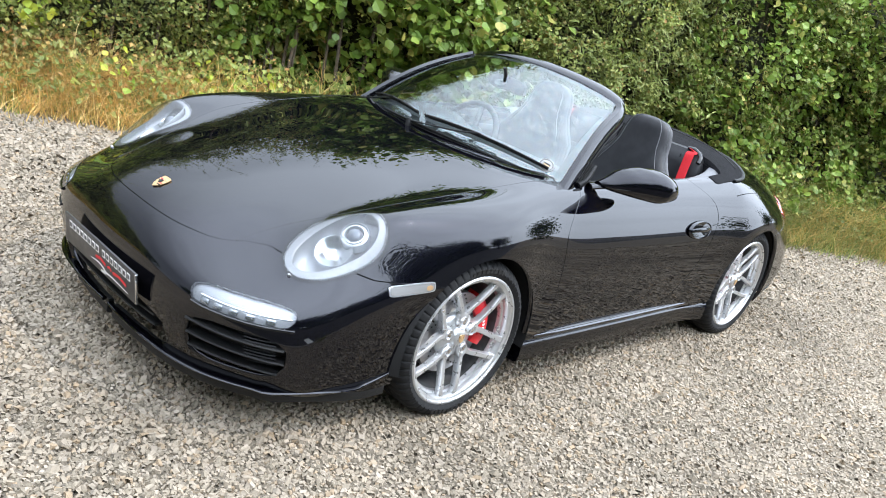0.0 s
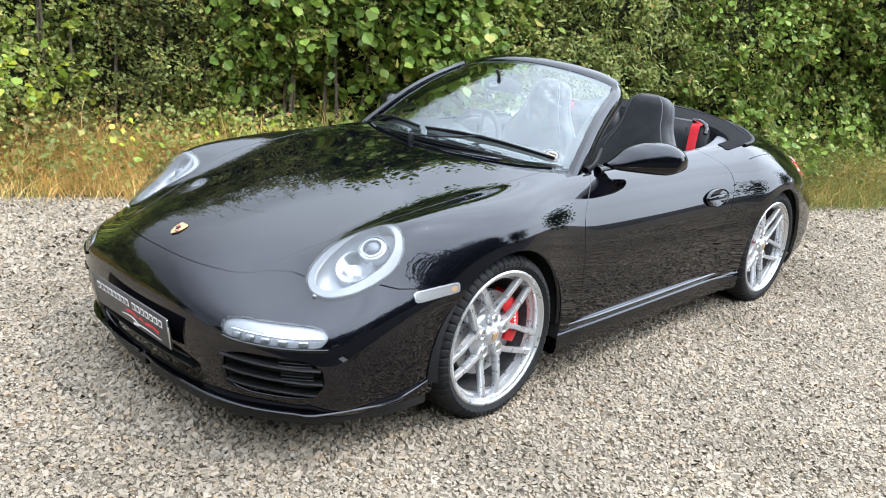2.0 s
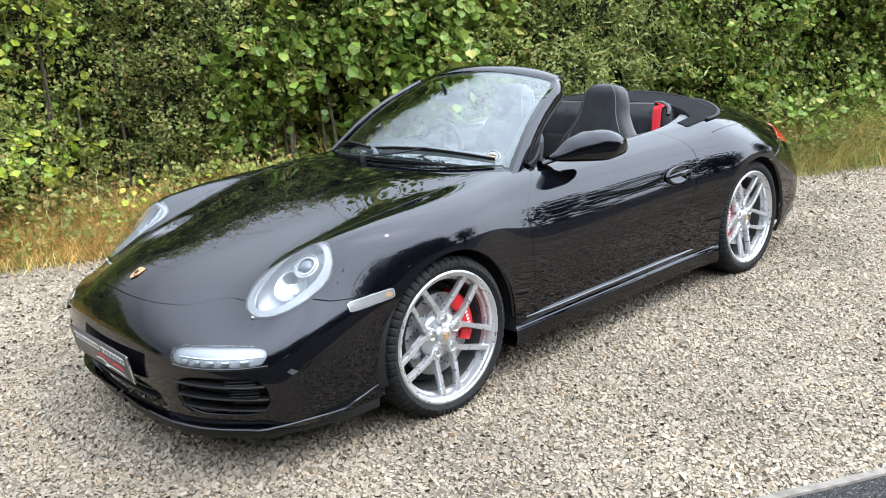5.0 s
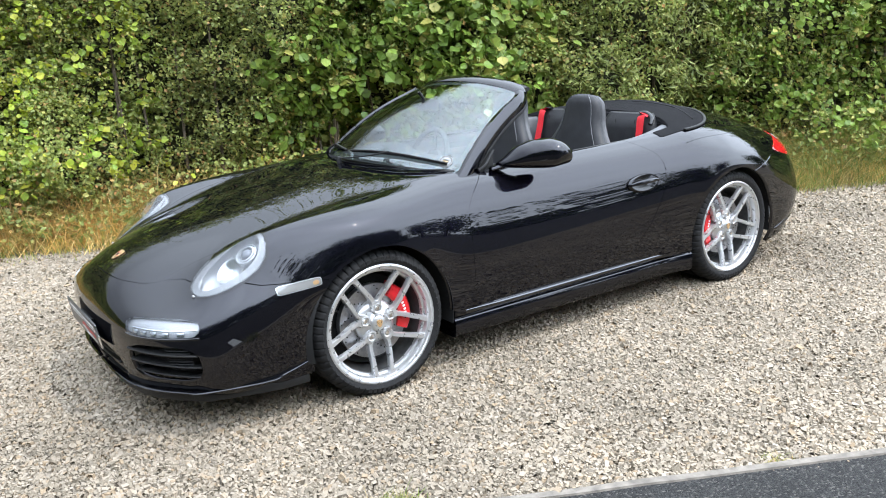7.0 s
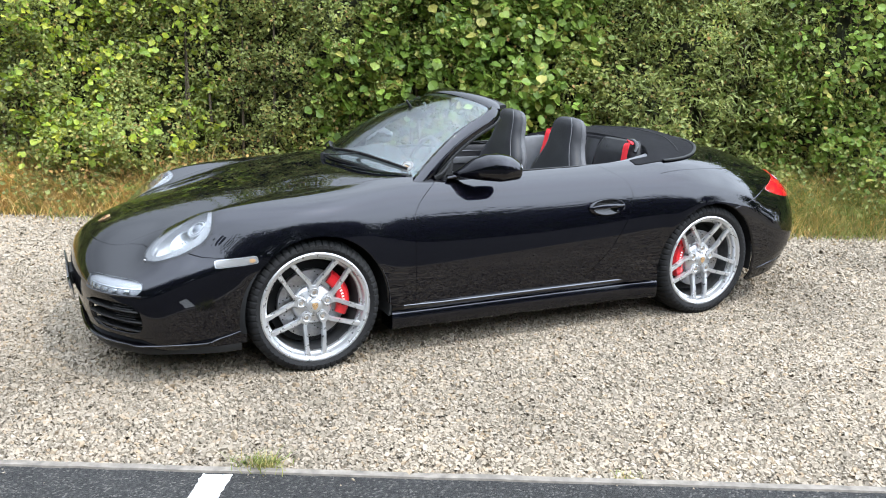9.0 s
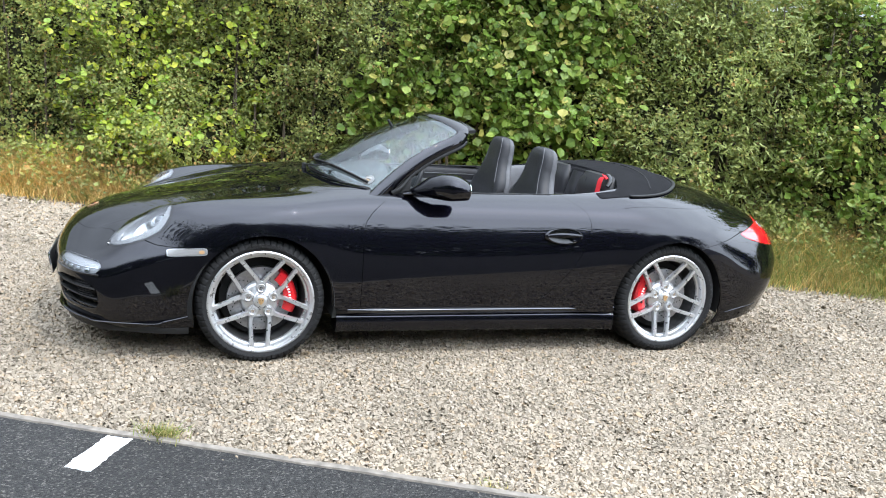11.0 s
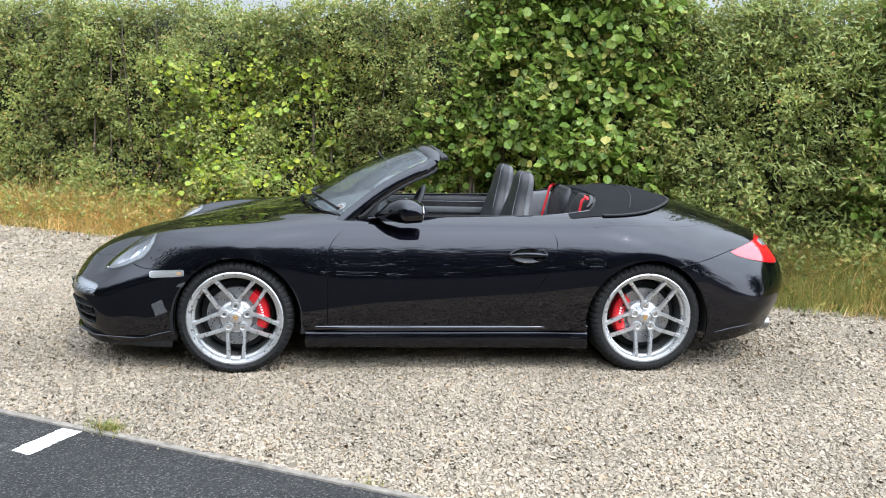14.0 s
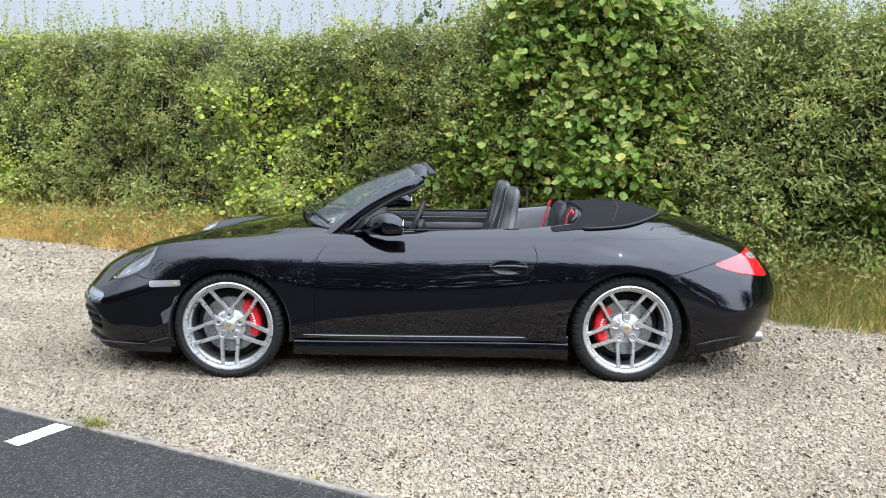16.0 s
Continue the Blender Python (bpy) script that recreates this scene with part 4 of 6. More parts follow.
# --- windscreen, its frame, cowl and wipers ---
def screen(s, t):
    """A place on the windscreen: s from -1 to 1 across, t from 0 at its foot to 1 at its head."""
    u = max(0, (t - .78) / .22)
    s, t = s * (1 - .075 * u ** 2.5 * abs(s) ** 6), t - .045 * u ** 2 * abs(s) ** 8
    foot = Vector((.345 + .255 * s * s, .662 * s, .918 - .052 * s * s))
    head = Vector((1.075 + .085 * s * s, .492 * s * (1 + .03 * (1 - s * s)), 1.268 - .062 * s ** 2 - .016 * s ** 6))
    p = foot.lerp(head, t)
    b = math.sin(math.pi * t)
    return p + Vector((-.020 * b, 0, .034 * b))


def sheet(fn, s0, s1, t0, t1, ns, nt, thick=0.0):
    """A curved sheet, with thickness downwards."""
    bm = bmesh.new()
    tops = [[bm.verts.new(fn(s0 + (s1 - s0) * i / ns, t0 + (t1 - t0) * j / nt)) for j in range(nt + 1)] for i in range(ns + 1)]
    for i in range(ns):
        for j in range(nt):
            bm.faces.new((tops[i][j], tops[i + 1][j], tops[i + 1][j + 1], tops[i][j + 1]))
    if thick:
        bmesh.ops.solidify(bm, geom=bm.faces[:], thickness=thick)
    return bm


pane = part("windscreen", sheet(screen, -.955, .955, .0, .955, 40, 24, .005), GLASS, car, "clear raked windscreen with a dark upper band")
pane.visible_shadow = False
frit = bmesh.new()


def frit_strip(s0, s1, t0, t1, ns, nt):
    global frit
    rows = [[frit.verts.new(screen(s0 + (s1 - s0) * i / ns, t0 + (t1 - t0) * j / nt) + Vector((.003, 0, -.006))) for j in range(nt + 1)] for i in range(ns + 1)]
    for i in range(ns):
        for j in range(nt):
            frit.faces.new((rows[i][j], rows[i + 1][j], rows[i + 1][j + 1], rows[i][j + 1]))


frit_strip(-.955, -.905, 0, .955, 2, 24)
frit_strip(.905, .955, 0, .955, 2, 24)
frit_strip(-.905, .905, .90, .955, 40, 2)
frit_strip(-.905, .905, 0, .045, 40, 2)
part("screen_border", frit, SHELL, car, "black border round the glass")

for s, _ in SIDES:
    secs = []
    for k in range(17):
        t = -.09 + 1.06 * k / 16
        p = screen(1.0, t)
        q = screen(1.0, t + .02)
        d = (q - p).normalized()
        out = Vector((.30, .90, .30))
        out = (out - d * out.dot(d)).normalized()
        back = d.cross(out)
        if back.x < 0:
            back = -back
        w = .040 - .006 * t
        secs.append([p - out * .022 - back * .030, p + out * .004 - back * .030, p + out * .014 - back * .012, p + out * .016 + back * .010, p + out * .010 + back * w,
                     p - out * .004 + back * (w + .012), p - out * .020 + back * (w + .010), p - out * .026 + back * .008])
    part("windscreen_pillar", sided(loft(secs), s), PAINT, car, "gloss black windscreen pillar")
    seal = []
    for k in range(13):
        t = .10 + .86 * k / 12
        p = screen(1.0, t)
        d = (screen(1.0, t + .02) - p).normalized()
        out = Vector((.30, .90, .30))
        out = (out - d * out.dot(d)).normalized()
        back = d.cross(out)
        back = -back if back.x < 0 else back
        seal.append(p + back * (.050 - .006 * t) - out * .006)
    part("pillar_seal", sided(sweep(seal, .012, .010, (0, 1, 0), 3), s), PLASTIC, car, "black rubber seal")
secs = []
for k in range(41):
    s = -1.0 + 2.0 * k / 40
    p = screen(s, .965)
    e = abs(s) ** 8
    z = Vector((0, 0, 1))
    f = Vector((1, 0, .28)).normalized()
    up = Vector((-.28, 0, 1)).normalized()
    secs.append([p + f * a * (1 - .5 * e) + up * b * (1 - .3 * e) for a, b in ((-.016, -.020), (-.020, .001), (-.008, .008), (.018, .011), (.046, .009), (.062, .002), (.066, -.010), (.052, -.024), (.01, -.028))])
part("screen_header", loft(secs), PAINT, car, "gloss black rail over the windscreen")
secs = []
for k in range(41):
    s = -.86 + 1.72 * k / 40
    p = screen(s, .965) + Vector((.064, 0, .002))
    secs.append(oval(p + Vector((.018, 0, -.008)), (1, 0, .1), (0, 0, 1), .024, .010, 3, 10))
part("header_seal", loft(secs), PLASTIC, car, "dark grey seal behind the rail")
# cowl panel in front of the glass
secs = []
for k in range(33):
    s = -.93 + 1.86 * k / 32
    y = .655 * s
    x0 = .345 + .56 * y * y
    p = screen(s, 0)
    zt = top(max(x0 - .01, -.2), min(abs(y), .60) + .0001)[0].z
    secs.append([Vector((x0 - .004, y, zt - .003)), Vector((x0 + .02, y, zt + .004)), Vector((p.x + .012, y, p.z - .002)), Vector((p.x + .012, y, p.z - .03)), Vector((x0 - .004, y, zt - .04))])
part("cowl", loft(secs), PLASTIC, car, "matt black panel at the foot of the windscreen")


def wiper(y0, y1, pivot_y):
    w = new("wiper")
    w.parent = car
    w["label"] = "black wiper resting at the foot of the glass"
    def foot(y, t, h):
        s = y / .662
        return screen(s, t) + Vector((-.35, 0, .94)) * h
    n = 16
    blade = [foot(y0 + (y1 - y0) * k / n, .055 + .022 * math.sin(math.pi * k / n), .008) for k in range(n + 1)]
    part("rubber_blade", sweep(blade, .0035, .007, (0, 0, 1), 3, 8), RUBBER, w)
    spine = [foot(y0 + (y1 - y0) * k / n, .050 + .022 * math.sin(math.pi * k / n), .016 + .003 * math.sin(math.pi * k / n)) for k in range(n + 1)]
    part("spine", sweep(spine, .0055, .0035, (0, 0, 1), 3, 8), PLASTIC, w)
    for k in (3, 6, 10, 13):
        part("claw", sweep([blade[k], spine[k]], .0055, .005, (1, 0, 0), 3, 8), GLOSS_BLACK, w)
    a = foot(pivot_y, -.035, .018)
    arm = bow([a, foot(pivot_y + (y1 - pivot_y) * .35, .018, .022), spine[n // 2] + Vector((0, 0, .005))], 14)
    part("arm", sweep(arm, [.008 - .0035 * k / 13 for k in range(14)], .004, (0, 0, 1), 3, 8), PLASTIC, w)
    part("pivot", turned(lathe([(0, .018), (.009, .017), (.013, .010), (.014, -.02)], 20), Matrix.Translation(a - Vector((0, 0, .008)))), PLASTIC, w)
    return w


wiper(.02, -.575, .05)
wiper(.56, .07, .60)
# inside mirror foot and sticker on the glass
p, q = screen(-.045, .60), screen(-.045, .62)
up = (q - p).normalized()
nrm = Vector((0, 1, 0)).cross(up).normalized()
nrm = -nrm if nrm.x > 0 else nrm
face = Matrix((Vector((0, -1, 0)), nrm.cross(Vector((0, -1, 0))), nrm)).transposed().to_4x4()
part("sensor_ring", turned(lathe([(.012, -.006), (.028, -.006), (.030, -.012), (.012, -.012)], 28, True), Matrix.Translation(p) @ face), GLOSS_BLACK, car, "black ring on the glass")
part("inner_mirror", sweep(bow([(.86, -.11, 1.135), (.85, 0, 1.145), (.86, .11, 1.135)], 12), .012, [.020, .028, .032, .034, .034, .034, .034, .034, .034, .032, .028, .020], (0, 0, 1), 3), PLASTIC, car, "black rear-view mirror")
part("mirror_stem", sweep(bow([(.80, 0, 1.215), (.825, 0, 1.18), (.852, 0, 1.15)], 6), .008, .008, (0, 1, 0)), PLASTIC, car)
st = new("windscreen_sticker")
st.parent = car
st["label"] = "round cream and black permit sticker"
p, q = screen(-.842, .085), screen(-.842, .105)
up = (q - p).normalized()
r = screen(-.80, .085) - screen(-.842, .085)
nrm = r.cross(up).normalized()
nrm = -nrm if nrm.x > 0 else nrm
st.matrix_local = Matrix.Translation(p + nrm * .0015) @ Matrix((up.cross(nrm), up, nrm)).transposed().to_4x4()
part("disc", lathe([(0, .001), (.034, .001), (.035, 0), (.0, -.001)], 36), WHITE_LENS, st)
part("ring", lathe([(.026, .0016), (.030, .0016), (.030, .001), (.026, .001)], 36, True), SHELL, st)
part("core", block(-.016, .016, -.009, .010, .0008, .0016, .001), SHELL, st)
part("core_bar", block(-.012, .012, -.003, .001, .0015, .0022), GOLD, st)

# --- door mirrors, handles ---
for s, _ in SIDES:
    mir = new("door_mirror")
    mir.parent = DOORS[s]
    secs = []
    for f, sc in [(k / 16, 1) for k in range(17)] + [(1.02, .93), (1.035, .80)]:
        g = min(f, 1)
        x, yc = .768 + .250 * f, .695 + .150 * min(1, g / .62) ** .95
        hi = float(np.interp(g, [0, .12, .3, .5, .7, .85, 1], [.900, .925, .972, .999, 1.006, 1.000, .980]))
        lo = float(np.interp(g, [0, .15, .4, .7, 1], [.880, .874, .870, .868, .874]))
        hy = float(np.interp(g, [0, .12, .3, .5, .7, .85, 1], [.020, .042, .078, .098, .106, .105, .095])) * sc
        zc, hz = (hi + lo) / 2, (hi - lo) / 2 * sc
        secs.append(oval((x, yc, zc), (0, 1, 0), (0, 0, 1), hy, hz, 2.35, 28))
    ob = part("mirror_housing", sided(loft(secs), s), PAINT, DOORS[s], "rounded gloss black mirror housing")
    mir_stalk = bow([(.745, .668, .872), (.80, .70, .884), (.86, .76, .904), (.905, .82, .912)], 14)
    part("mirror_stalk", sided(sweep(mir_stalk, [.034, .033, .031, .029, .028, .027, .027, .027, .028, .029, .030, .03, .028, .02], [.013] * 11 + [.012, .010, .006], (0, 0, 1), 2.4, 14), s), PAINT, DOORS[s])
    secs = [oval((1.020, .845, .930), (0, 1, 0), (0, 0, 1), .080, .042, 2.4, 28), oval((1.0285, .845, .930), (0, 1, 0), (0, 0, 1), .079, .041, 2.4, 28)]
    part("mirror_glass", sided(loft(secs), s), CHROME, DOORS[s], "mirror glass")
    part("mirror_foot", sided(sweep(bow([(.68, .660, .868), (.72, .664, .895), (.775, .650, .955)], 10), [.016 - .010 * k / 9 for k in range(10)], .010, (0, 1, 0), 3), s), PLASTIC, DOORS[s])
    bmq = bmesh.new()
    tri_pts = [(.675, .655, .868), (.775, .648, .868), (.795, .628, .955)]
    vs = [bmq.verts.new(q) for q in tri_pts]
    f = bmq.faces.new(vs)
    r = bmesh.ops.extrude_face_region(bmq, geom=[f])
    for v in r["geom"]:
        if isinstance(v, bmesh.types.BMVert):
            v.co.y -= .012
    part("quarter_panel", sided(bmq, s), PLASTIC, DOORS[s], "black triangle at the mirror foot")
    # handle: dished oval and the grip across it
    p, n = flank(1.642, .686)
    m = Matrix.Translation(p) @ Matrix((Vector((1, 0, 0)), Vector((1, 0, 0)).cross(n).normalized(), n)).transposed().to_4x4()
    hnd = new("door_handle")
    hnd.parent = DOORS[s]
    ring = lathe([(.097, -.003), (.101, .008), (.106, .012), (.112, .009), (.119, -.001)], 44, True)
    part("surround", sided(turned(ring, m @ Matrix.Diagonal((1, .40, 1, 1))), s), PAINT, hnd)
    bowl = lathe([(0, .0010), (.04, .0010), (.08, .0022), (.104, .004)], 44)
    part("recess", sided(turned(bowl, m @ Matrix.Diagonal((1, .40, 1, 1))), s), GLOSS_BLACK, hnd)
    grip = bow([m @ Vector((-.106, .000, .004)), m @ Vector((-.05, .004, .018)), m @ Vector((.03, .005, .022)), m @ Vector((.104, .004, .008))], 16)
    part("grip", sided(sweep(grip, [.004 + .008 * math.sin(math.pi * (.1 + .8 * k / 15)) for k in range(16)], .006, n, 2.6, 14), s), PAINT, hnd)
    part("lock", sided(turned(lathe([(0, .004), (.006, .0035), (.007, -.004)], 14), m @ Matrix.Translation((.060, -.024, .002))), s), GLOSS_BLACK, hnd)

# --- tail ---
tail_piece = cut([lambda p, u, v: IN_TAIL(p, u, v) + .003], 2)
IN_TAIL_PALE = around((3.175, .555, .735), (.36, -.26, -.02), (0, 0, 1), .050, .017, 2.4, .2)
tail_pale = cut([IN_TAIL_PALE], 3)
for s, _ in SIDES:
    lamp = new("tail_lamp")
    lamp.parent = car
    lamp["label"] = "red tail lamp with a pale reversing section"
    skin_part("lens", tail_piece, RED_LENS, lamp, s, lift=.004, lip=.018)
    skin_part("pale_section", tail_pale, WHITE_LENS, lamp, s, lift=.006, lip=.004)
    for y in (.36, .46):
        m = Matrix.Translation((3.17, y, .205)) @ Matrix.Rotation(radians(90), 4, "Y")
        part("exhaust_tip", sided(turned(lathe([(.030, .0), (.032, .12), (.036, .122), (.037, .118), (.036, 0)], 28), m), s), STEEL, car, "chrome exhaust tip")
    row = [flank(2.76 + .045 * k, .245 + .006 * k)[0] + flank(2.76 + .045 * k, .245 + .006 * k)[1] * .001 for k in range(7)]
    part("bumper_crease", sided(sweep(row, .003, [.001, .005, .009, .010, .008, .005, .001], (0, 0, 1), 2.2), s), PAINT, car, "lip along the rear bumper")

# --- folded fabric top ---
cloth_piece = cut([lambda p, u, v: cloth(p, u, v) + .004, minus(cockpit)])
def cloth_lift(p, uv):
    d = np.clip(-cloth(p, 0, 0), 0, 1)
    crease = .006 * np.exp(-((p[:, 0] - 2.34 + .25 * p[:, 1] ** 2) / .012) ** 2)
    return .003 + .045 * np.clip(d / .6, 0, 1) - crease
skin_part("folded_top", cloth_piece, FABRIC, car, 0, lift=cloth_lift, lip=.03, label="folded black fabric top")
rim_pts = []
for k in range(41):
    t = radians(-97 + 194 * k / 40)
    x, y = 2.10 + .607 * max(0, math.cos(t)), .702 * math.copysign(abs(math.sin(t)) ** 1.143, math.sin(t))
    p, n = top(x, max(abs(y), .0005))
    rim_pts.append(Vector((p.x, math.copysign(p.y, y), p.z)) + Vector((0, 0, .006)))
part("top_seal", sweep(rim_pts, .010, .007, (0, 0, 1), 2.4), PLASTIC, car, "black rubber edge round the folded top")
for s, _ in SIDES:
    row = []
    for k in range(14):
        y = .60 - .60 * k / 13 * .97
        x = 2.46 - .35 * y * y - .05
        p, n = top(x, y)
        row.append(p + n * (.005 + .045 * min(1, max(0, float(-cloth(np.array([p]), 0, 0)[0])) / .6)))
    part("top_seam", sided(sweep(row, .0035, .0025, (0, 0, 1)), s), SHELL, car)

# --- cabin ---
tub = []
for x, w, z0 in ((.50, .60, .70), (.62, .615, .40), (.80, .62, .30), (1.70, .625, .30), (1.85, .60, .42), (2.05, .58, .60), (2.14, .57, .86)):
    tub.append([Vector((x, -w, .86)), Vector((x, -w, z0 + .08)), Vector((x, -w + .08, z0)), Vector((x, w - .08, z0)), Vector((x, w, z0 + .08)), Vector((x, w, .86))])
bm = bmesh.new()
rows = [[bm.verts.new(p) for p in r] for r in tub]
for a, b in zip(rows, rows[1:]):
    for k in range(5):
        bm.faces.new((a[k], a[k + 1], b[k + 1], b[k]))
part("cabin_tub", bm, SHELL, car, "black carpeted cabin floor")
for s, _ in SIDES:
    # door card, belt-line trim and the panel beside the rear seat
    part("door_card", sided(loft([[Vector((x, y, z)) for y, z in ((.636, .872), (.598, .868), (.586, .845), (.592, .80), (.585, .74), (.595, .45), (.636, .45))] for x in (.66, .80, 1.0, 1.2, 1.4, 1.6, 1.715)]), s), LEATHER, DOORS[s], "black leather door card")
    part("card_rail", sided(sweep([(x, .582, .775) for x in (.72, .9, 1.1, 1.3, 1.5, 1.68)], .006, .022, (0, 0, 1), 3), s), GREY_TRIM, DOORS[s], "grey trim along the door card")
    part("card_seam", sided(sweep([(x, .587, .835) for x in (.70, .9, 1.1, 1.3, 1.5, 1.70)], .003, .003, (0, 0, 1)), s), GREY_TRIM, DOORS[s])
    part("arm_rest", sided(sweep(bow([(.95, .56, .66), (1.2, .545, .66), (1.5, .56, .67)], 12), [.02, .03, .035] + [.035] * 6 + [.035, .03, .02], .03, (0, 0, 1), 3), s), LEATHER, DOORS[s])
    part("window_seal", sided(sweep([(x, .634, .874 + .004 * k) for k, x in enumerate((.74, .98, 1.22, 1.46, 1.69))], .007, .005, (0, 0, 1), 3), s), PLASTIC, DOORS[s])
    secs = []
    for k in range(9):
        f = k / 8
        x = 1.70 + .47 * f
        yo = .637 + .012 * f
        yi = .600 - .10 * f ** 2
        z = .882 + .052 * f ** 1.3
        secs.append([Vector((x, yo, z - .002)), Vector((x, (yo + yi) / 2, z + .010)), Vector((x, yi + .012, z + .006)), Vector((x, yi, z - .012)), Vector((x, yi, .62)), Vector((x, yo, .62))])
    part("side_trim", sided(loft(secs), s), GREY_TRIM, car, "grey leather trim beside the rear seat")
    part("belt_guide", sided(sweep(bow([(2.06, .485, .93), (2.085, .475, .965), (2.095, .43, .992), (2.09, .385, .99)], 8), .014, .010, (0, 0, 1)), s), GLOSS_BLACK, car)
    part("seat_belt", sided(sweep(bow([(2.085, .428, .985), (2.045, .430, .972), (2.028, .432, .90), (2.005, .440, .80), (1.98, .45, .68)], 16), .027, .0022, (1, 0, .3), 4), s), BELT, car, "bright red seat belt")
    part("seat_belt", sided(sweep(bow([(1.74, .590, .87), (1.70, .583, .80), (1.60, .575, .55)], 10), .022, .0022, (0, 1, 0), 4), s), BELT, car, "bright red seat belt")

    # front seat
    seat = new("front_seat")
    seat.parent = car
    seat["label"] = "black leather sports seat with grey edging"
    yc = .330
    spine = bow([(1.50, 0, .42), (1.555, 0, .56), (1.618, 0, .76), (1.660, 0, .93), (1.682, 0, 1.04), (1.692, 0, 1.105), (1.696, 0, 1.132)], 26)
    def seat_w(z):
        return float(np.interp(z, [.40, .55, .75, .84, .91, .97, 1.04, 1.09, 1.12, 1.132], [.20, .235, .245, .232, .180, .148, .136, .120, .085, .03]))
    def seat_t(z):
        return float(np.interp(z, [.40, .60, .80, .95, 1.09, 1.12, 1.132], [.06, .062, .058, .052, .046, .036, .012]))
    def back_ring(k, grow_w=0.0, grow_t=0.0, shift=0.0, bolster=.028):
        p = spine[k]
        t = (spine[min(k + 1, 25)] - spine[max(k - 1, 0)]).normalized()
        fw = Vector((-t.z, 0, t.x))
        w, th = seat_w(p.z) + grow_w, seat_t(p.z) + grow_t
        pts = []
        for j in range(28):
            a = 2 * math.pi * j / 28
            c, d = math.cos(a), math.sin(a)
            yy = math.copysign(abs(c) ** .55, c) * w
            dd = math.copysign(abs(d) ** .7, d) * th
            if d > 0:
                b = bolster * max(0, 1 - max(0, p.z - .80) / .14)
                dd += b * (abs(yy) / max(w, .01)) ** 4 - b * .25
            pts.append(p + fw * (dd + shift) + Vector((0, yc + yy, 0)))
        return pts
    part("backrest", sided(loft([back_ring(k) for k in range(26)]), s), LEATHER, seat, "black leather backrest with built-in headrest")
    part("back_shell", sided(loft([back_ring(k, .004 if k < 24 else -.002, -.018, -.026, 0) for k in range(3, 26)]), s), SEAT_BACK, seat, "grey back of the seat")
    for j0 in (4, 10):
        seam = [back_ring(k)[j0] + Vector((-.002, 0, .0)) for k in range(10, 25)]
        part("seam", sided(sweep(seam, .0022, .0022, (0, 1, 0)), s), GREY_TRIM, seat)
    secs = []
    for k in range(13):
        f = k / 12
        x = .98 + .46 * f
        h = .035 + .030 * math.sin(math.pi * min(1, .25 + f * .6))
        secs.append(oval((x, yc, .40 - .05 * f + .02 * (f < .1)), (0, 1, 0), (0, 0, 1), .245 * (1 - .25 * (1 - min(1, f * 5 + .3))), h, 3.4, 24))
    part("cushion", sided(loft(secs), s), LEATHER, seat)
    part("base", sided(block(1.0, 1.40, yc - .20, yc + .20, .30, .37, .01), s), PLASTIC, seat)
    # small rear seat back
    rs = [oval((2.075 + .035 * f - .012 * math.sin(f * 3), .295, .60 + .385 * f), (0, 1, 0), (1, 0, .1), .215 * (1 - .5 * max(0, f - .75) ** 1.4 * 3), .050 * (1 - .6 * max(0, f - .85) / .15), 3.2, 26) for f in [k / 14 for k in range(15)]]
    rear = new("rear_seat")
    rear.parent = car
    part("backrest", sided(loft(rs), s), LEATHER, rear, "small black leather rear seat back")
    for dy in (-.075, .075):
        seam = [Vector((2.024 + .035 * f, .295 + dy, .62 + .35 * f)) for f in (0, .25, .5, .75, .95)]
        part("seam", sided(sweep(seam, .002, .002, (0, 1, 0)), s), SHELL, rear)
    part("cushion", sided(loft([oval((1.80 + .25 * f, .295, .52 - .03 * f), (0, 1, 0), (0, 0, 1), .19, .05, 3.2, 22) for f in (0, .25, .5, .75, 1)]), s), LEATHER, rear)
part("rear_divider", sweep(bow([(2.05, 0, .60), (2.08, 0, .80), (2.13, 0, .955)], 8), .075, .03, (1, 0, 0), 3), LEATHER, car)
part("rear_shelf", loft([[Vector((x, y, z)) for x, z in ((2.10, .93), (2.13, .975 - .06 * (y / .56) ** 2), (2.20, .985 - .06 * (y / .56) ** 2), (2.20, .85), (2.10, .85))] for y in (-.56, -.42, -.28, -.14, 0, .14, .28, .42, .56)]), FABRIC, car, "black cloth shelf behind the rear seats")

# dashboard, console, steering wheel
dash = []
for k in range(25):
    y = -.60 + 1.2 * k / 24
    hood = math.exp(-((y - .36) / .17) ** 4)
    x0 = .40 + .50 * y * y
    dash.append([Vector((x, y, z)) for x, z in ((x0, .862), (x0 + .14, .888), (.80 - .05 * (y / .6) ** 2, .888 + .035 * hood), (.865, .870 + .045 * hood), (.875, .845 + .02 * hood), (.845, .78), (.87, .70), (.82, .56), (.60, .50), (.50, .70))])
part("dashboard", loft(dash), LEATHER, car, "black leather dashboard")
for y in (-.45, -.06, .06):
    part("air_vent", sweep([(.868, y - .05, .80), (.868, y + .05, .80)], .008, .022, (0, 0, 1), 4), PLASTIC, car)
part("console", loft([oval((x, 0, z), (0, 1, 0), (0, 0, 1), w, h, 3.5, 20) for x, z, w, h in ((.80, .62, .13, .12), (.95, .50, .12, .10), (1.2, .43, .11, .09), (1.55, .44, .10, .11), (1.75, .42, .10, .10))]), LEATHER, car, "black centre console")
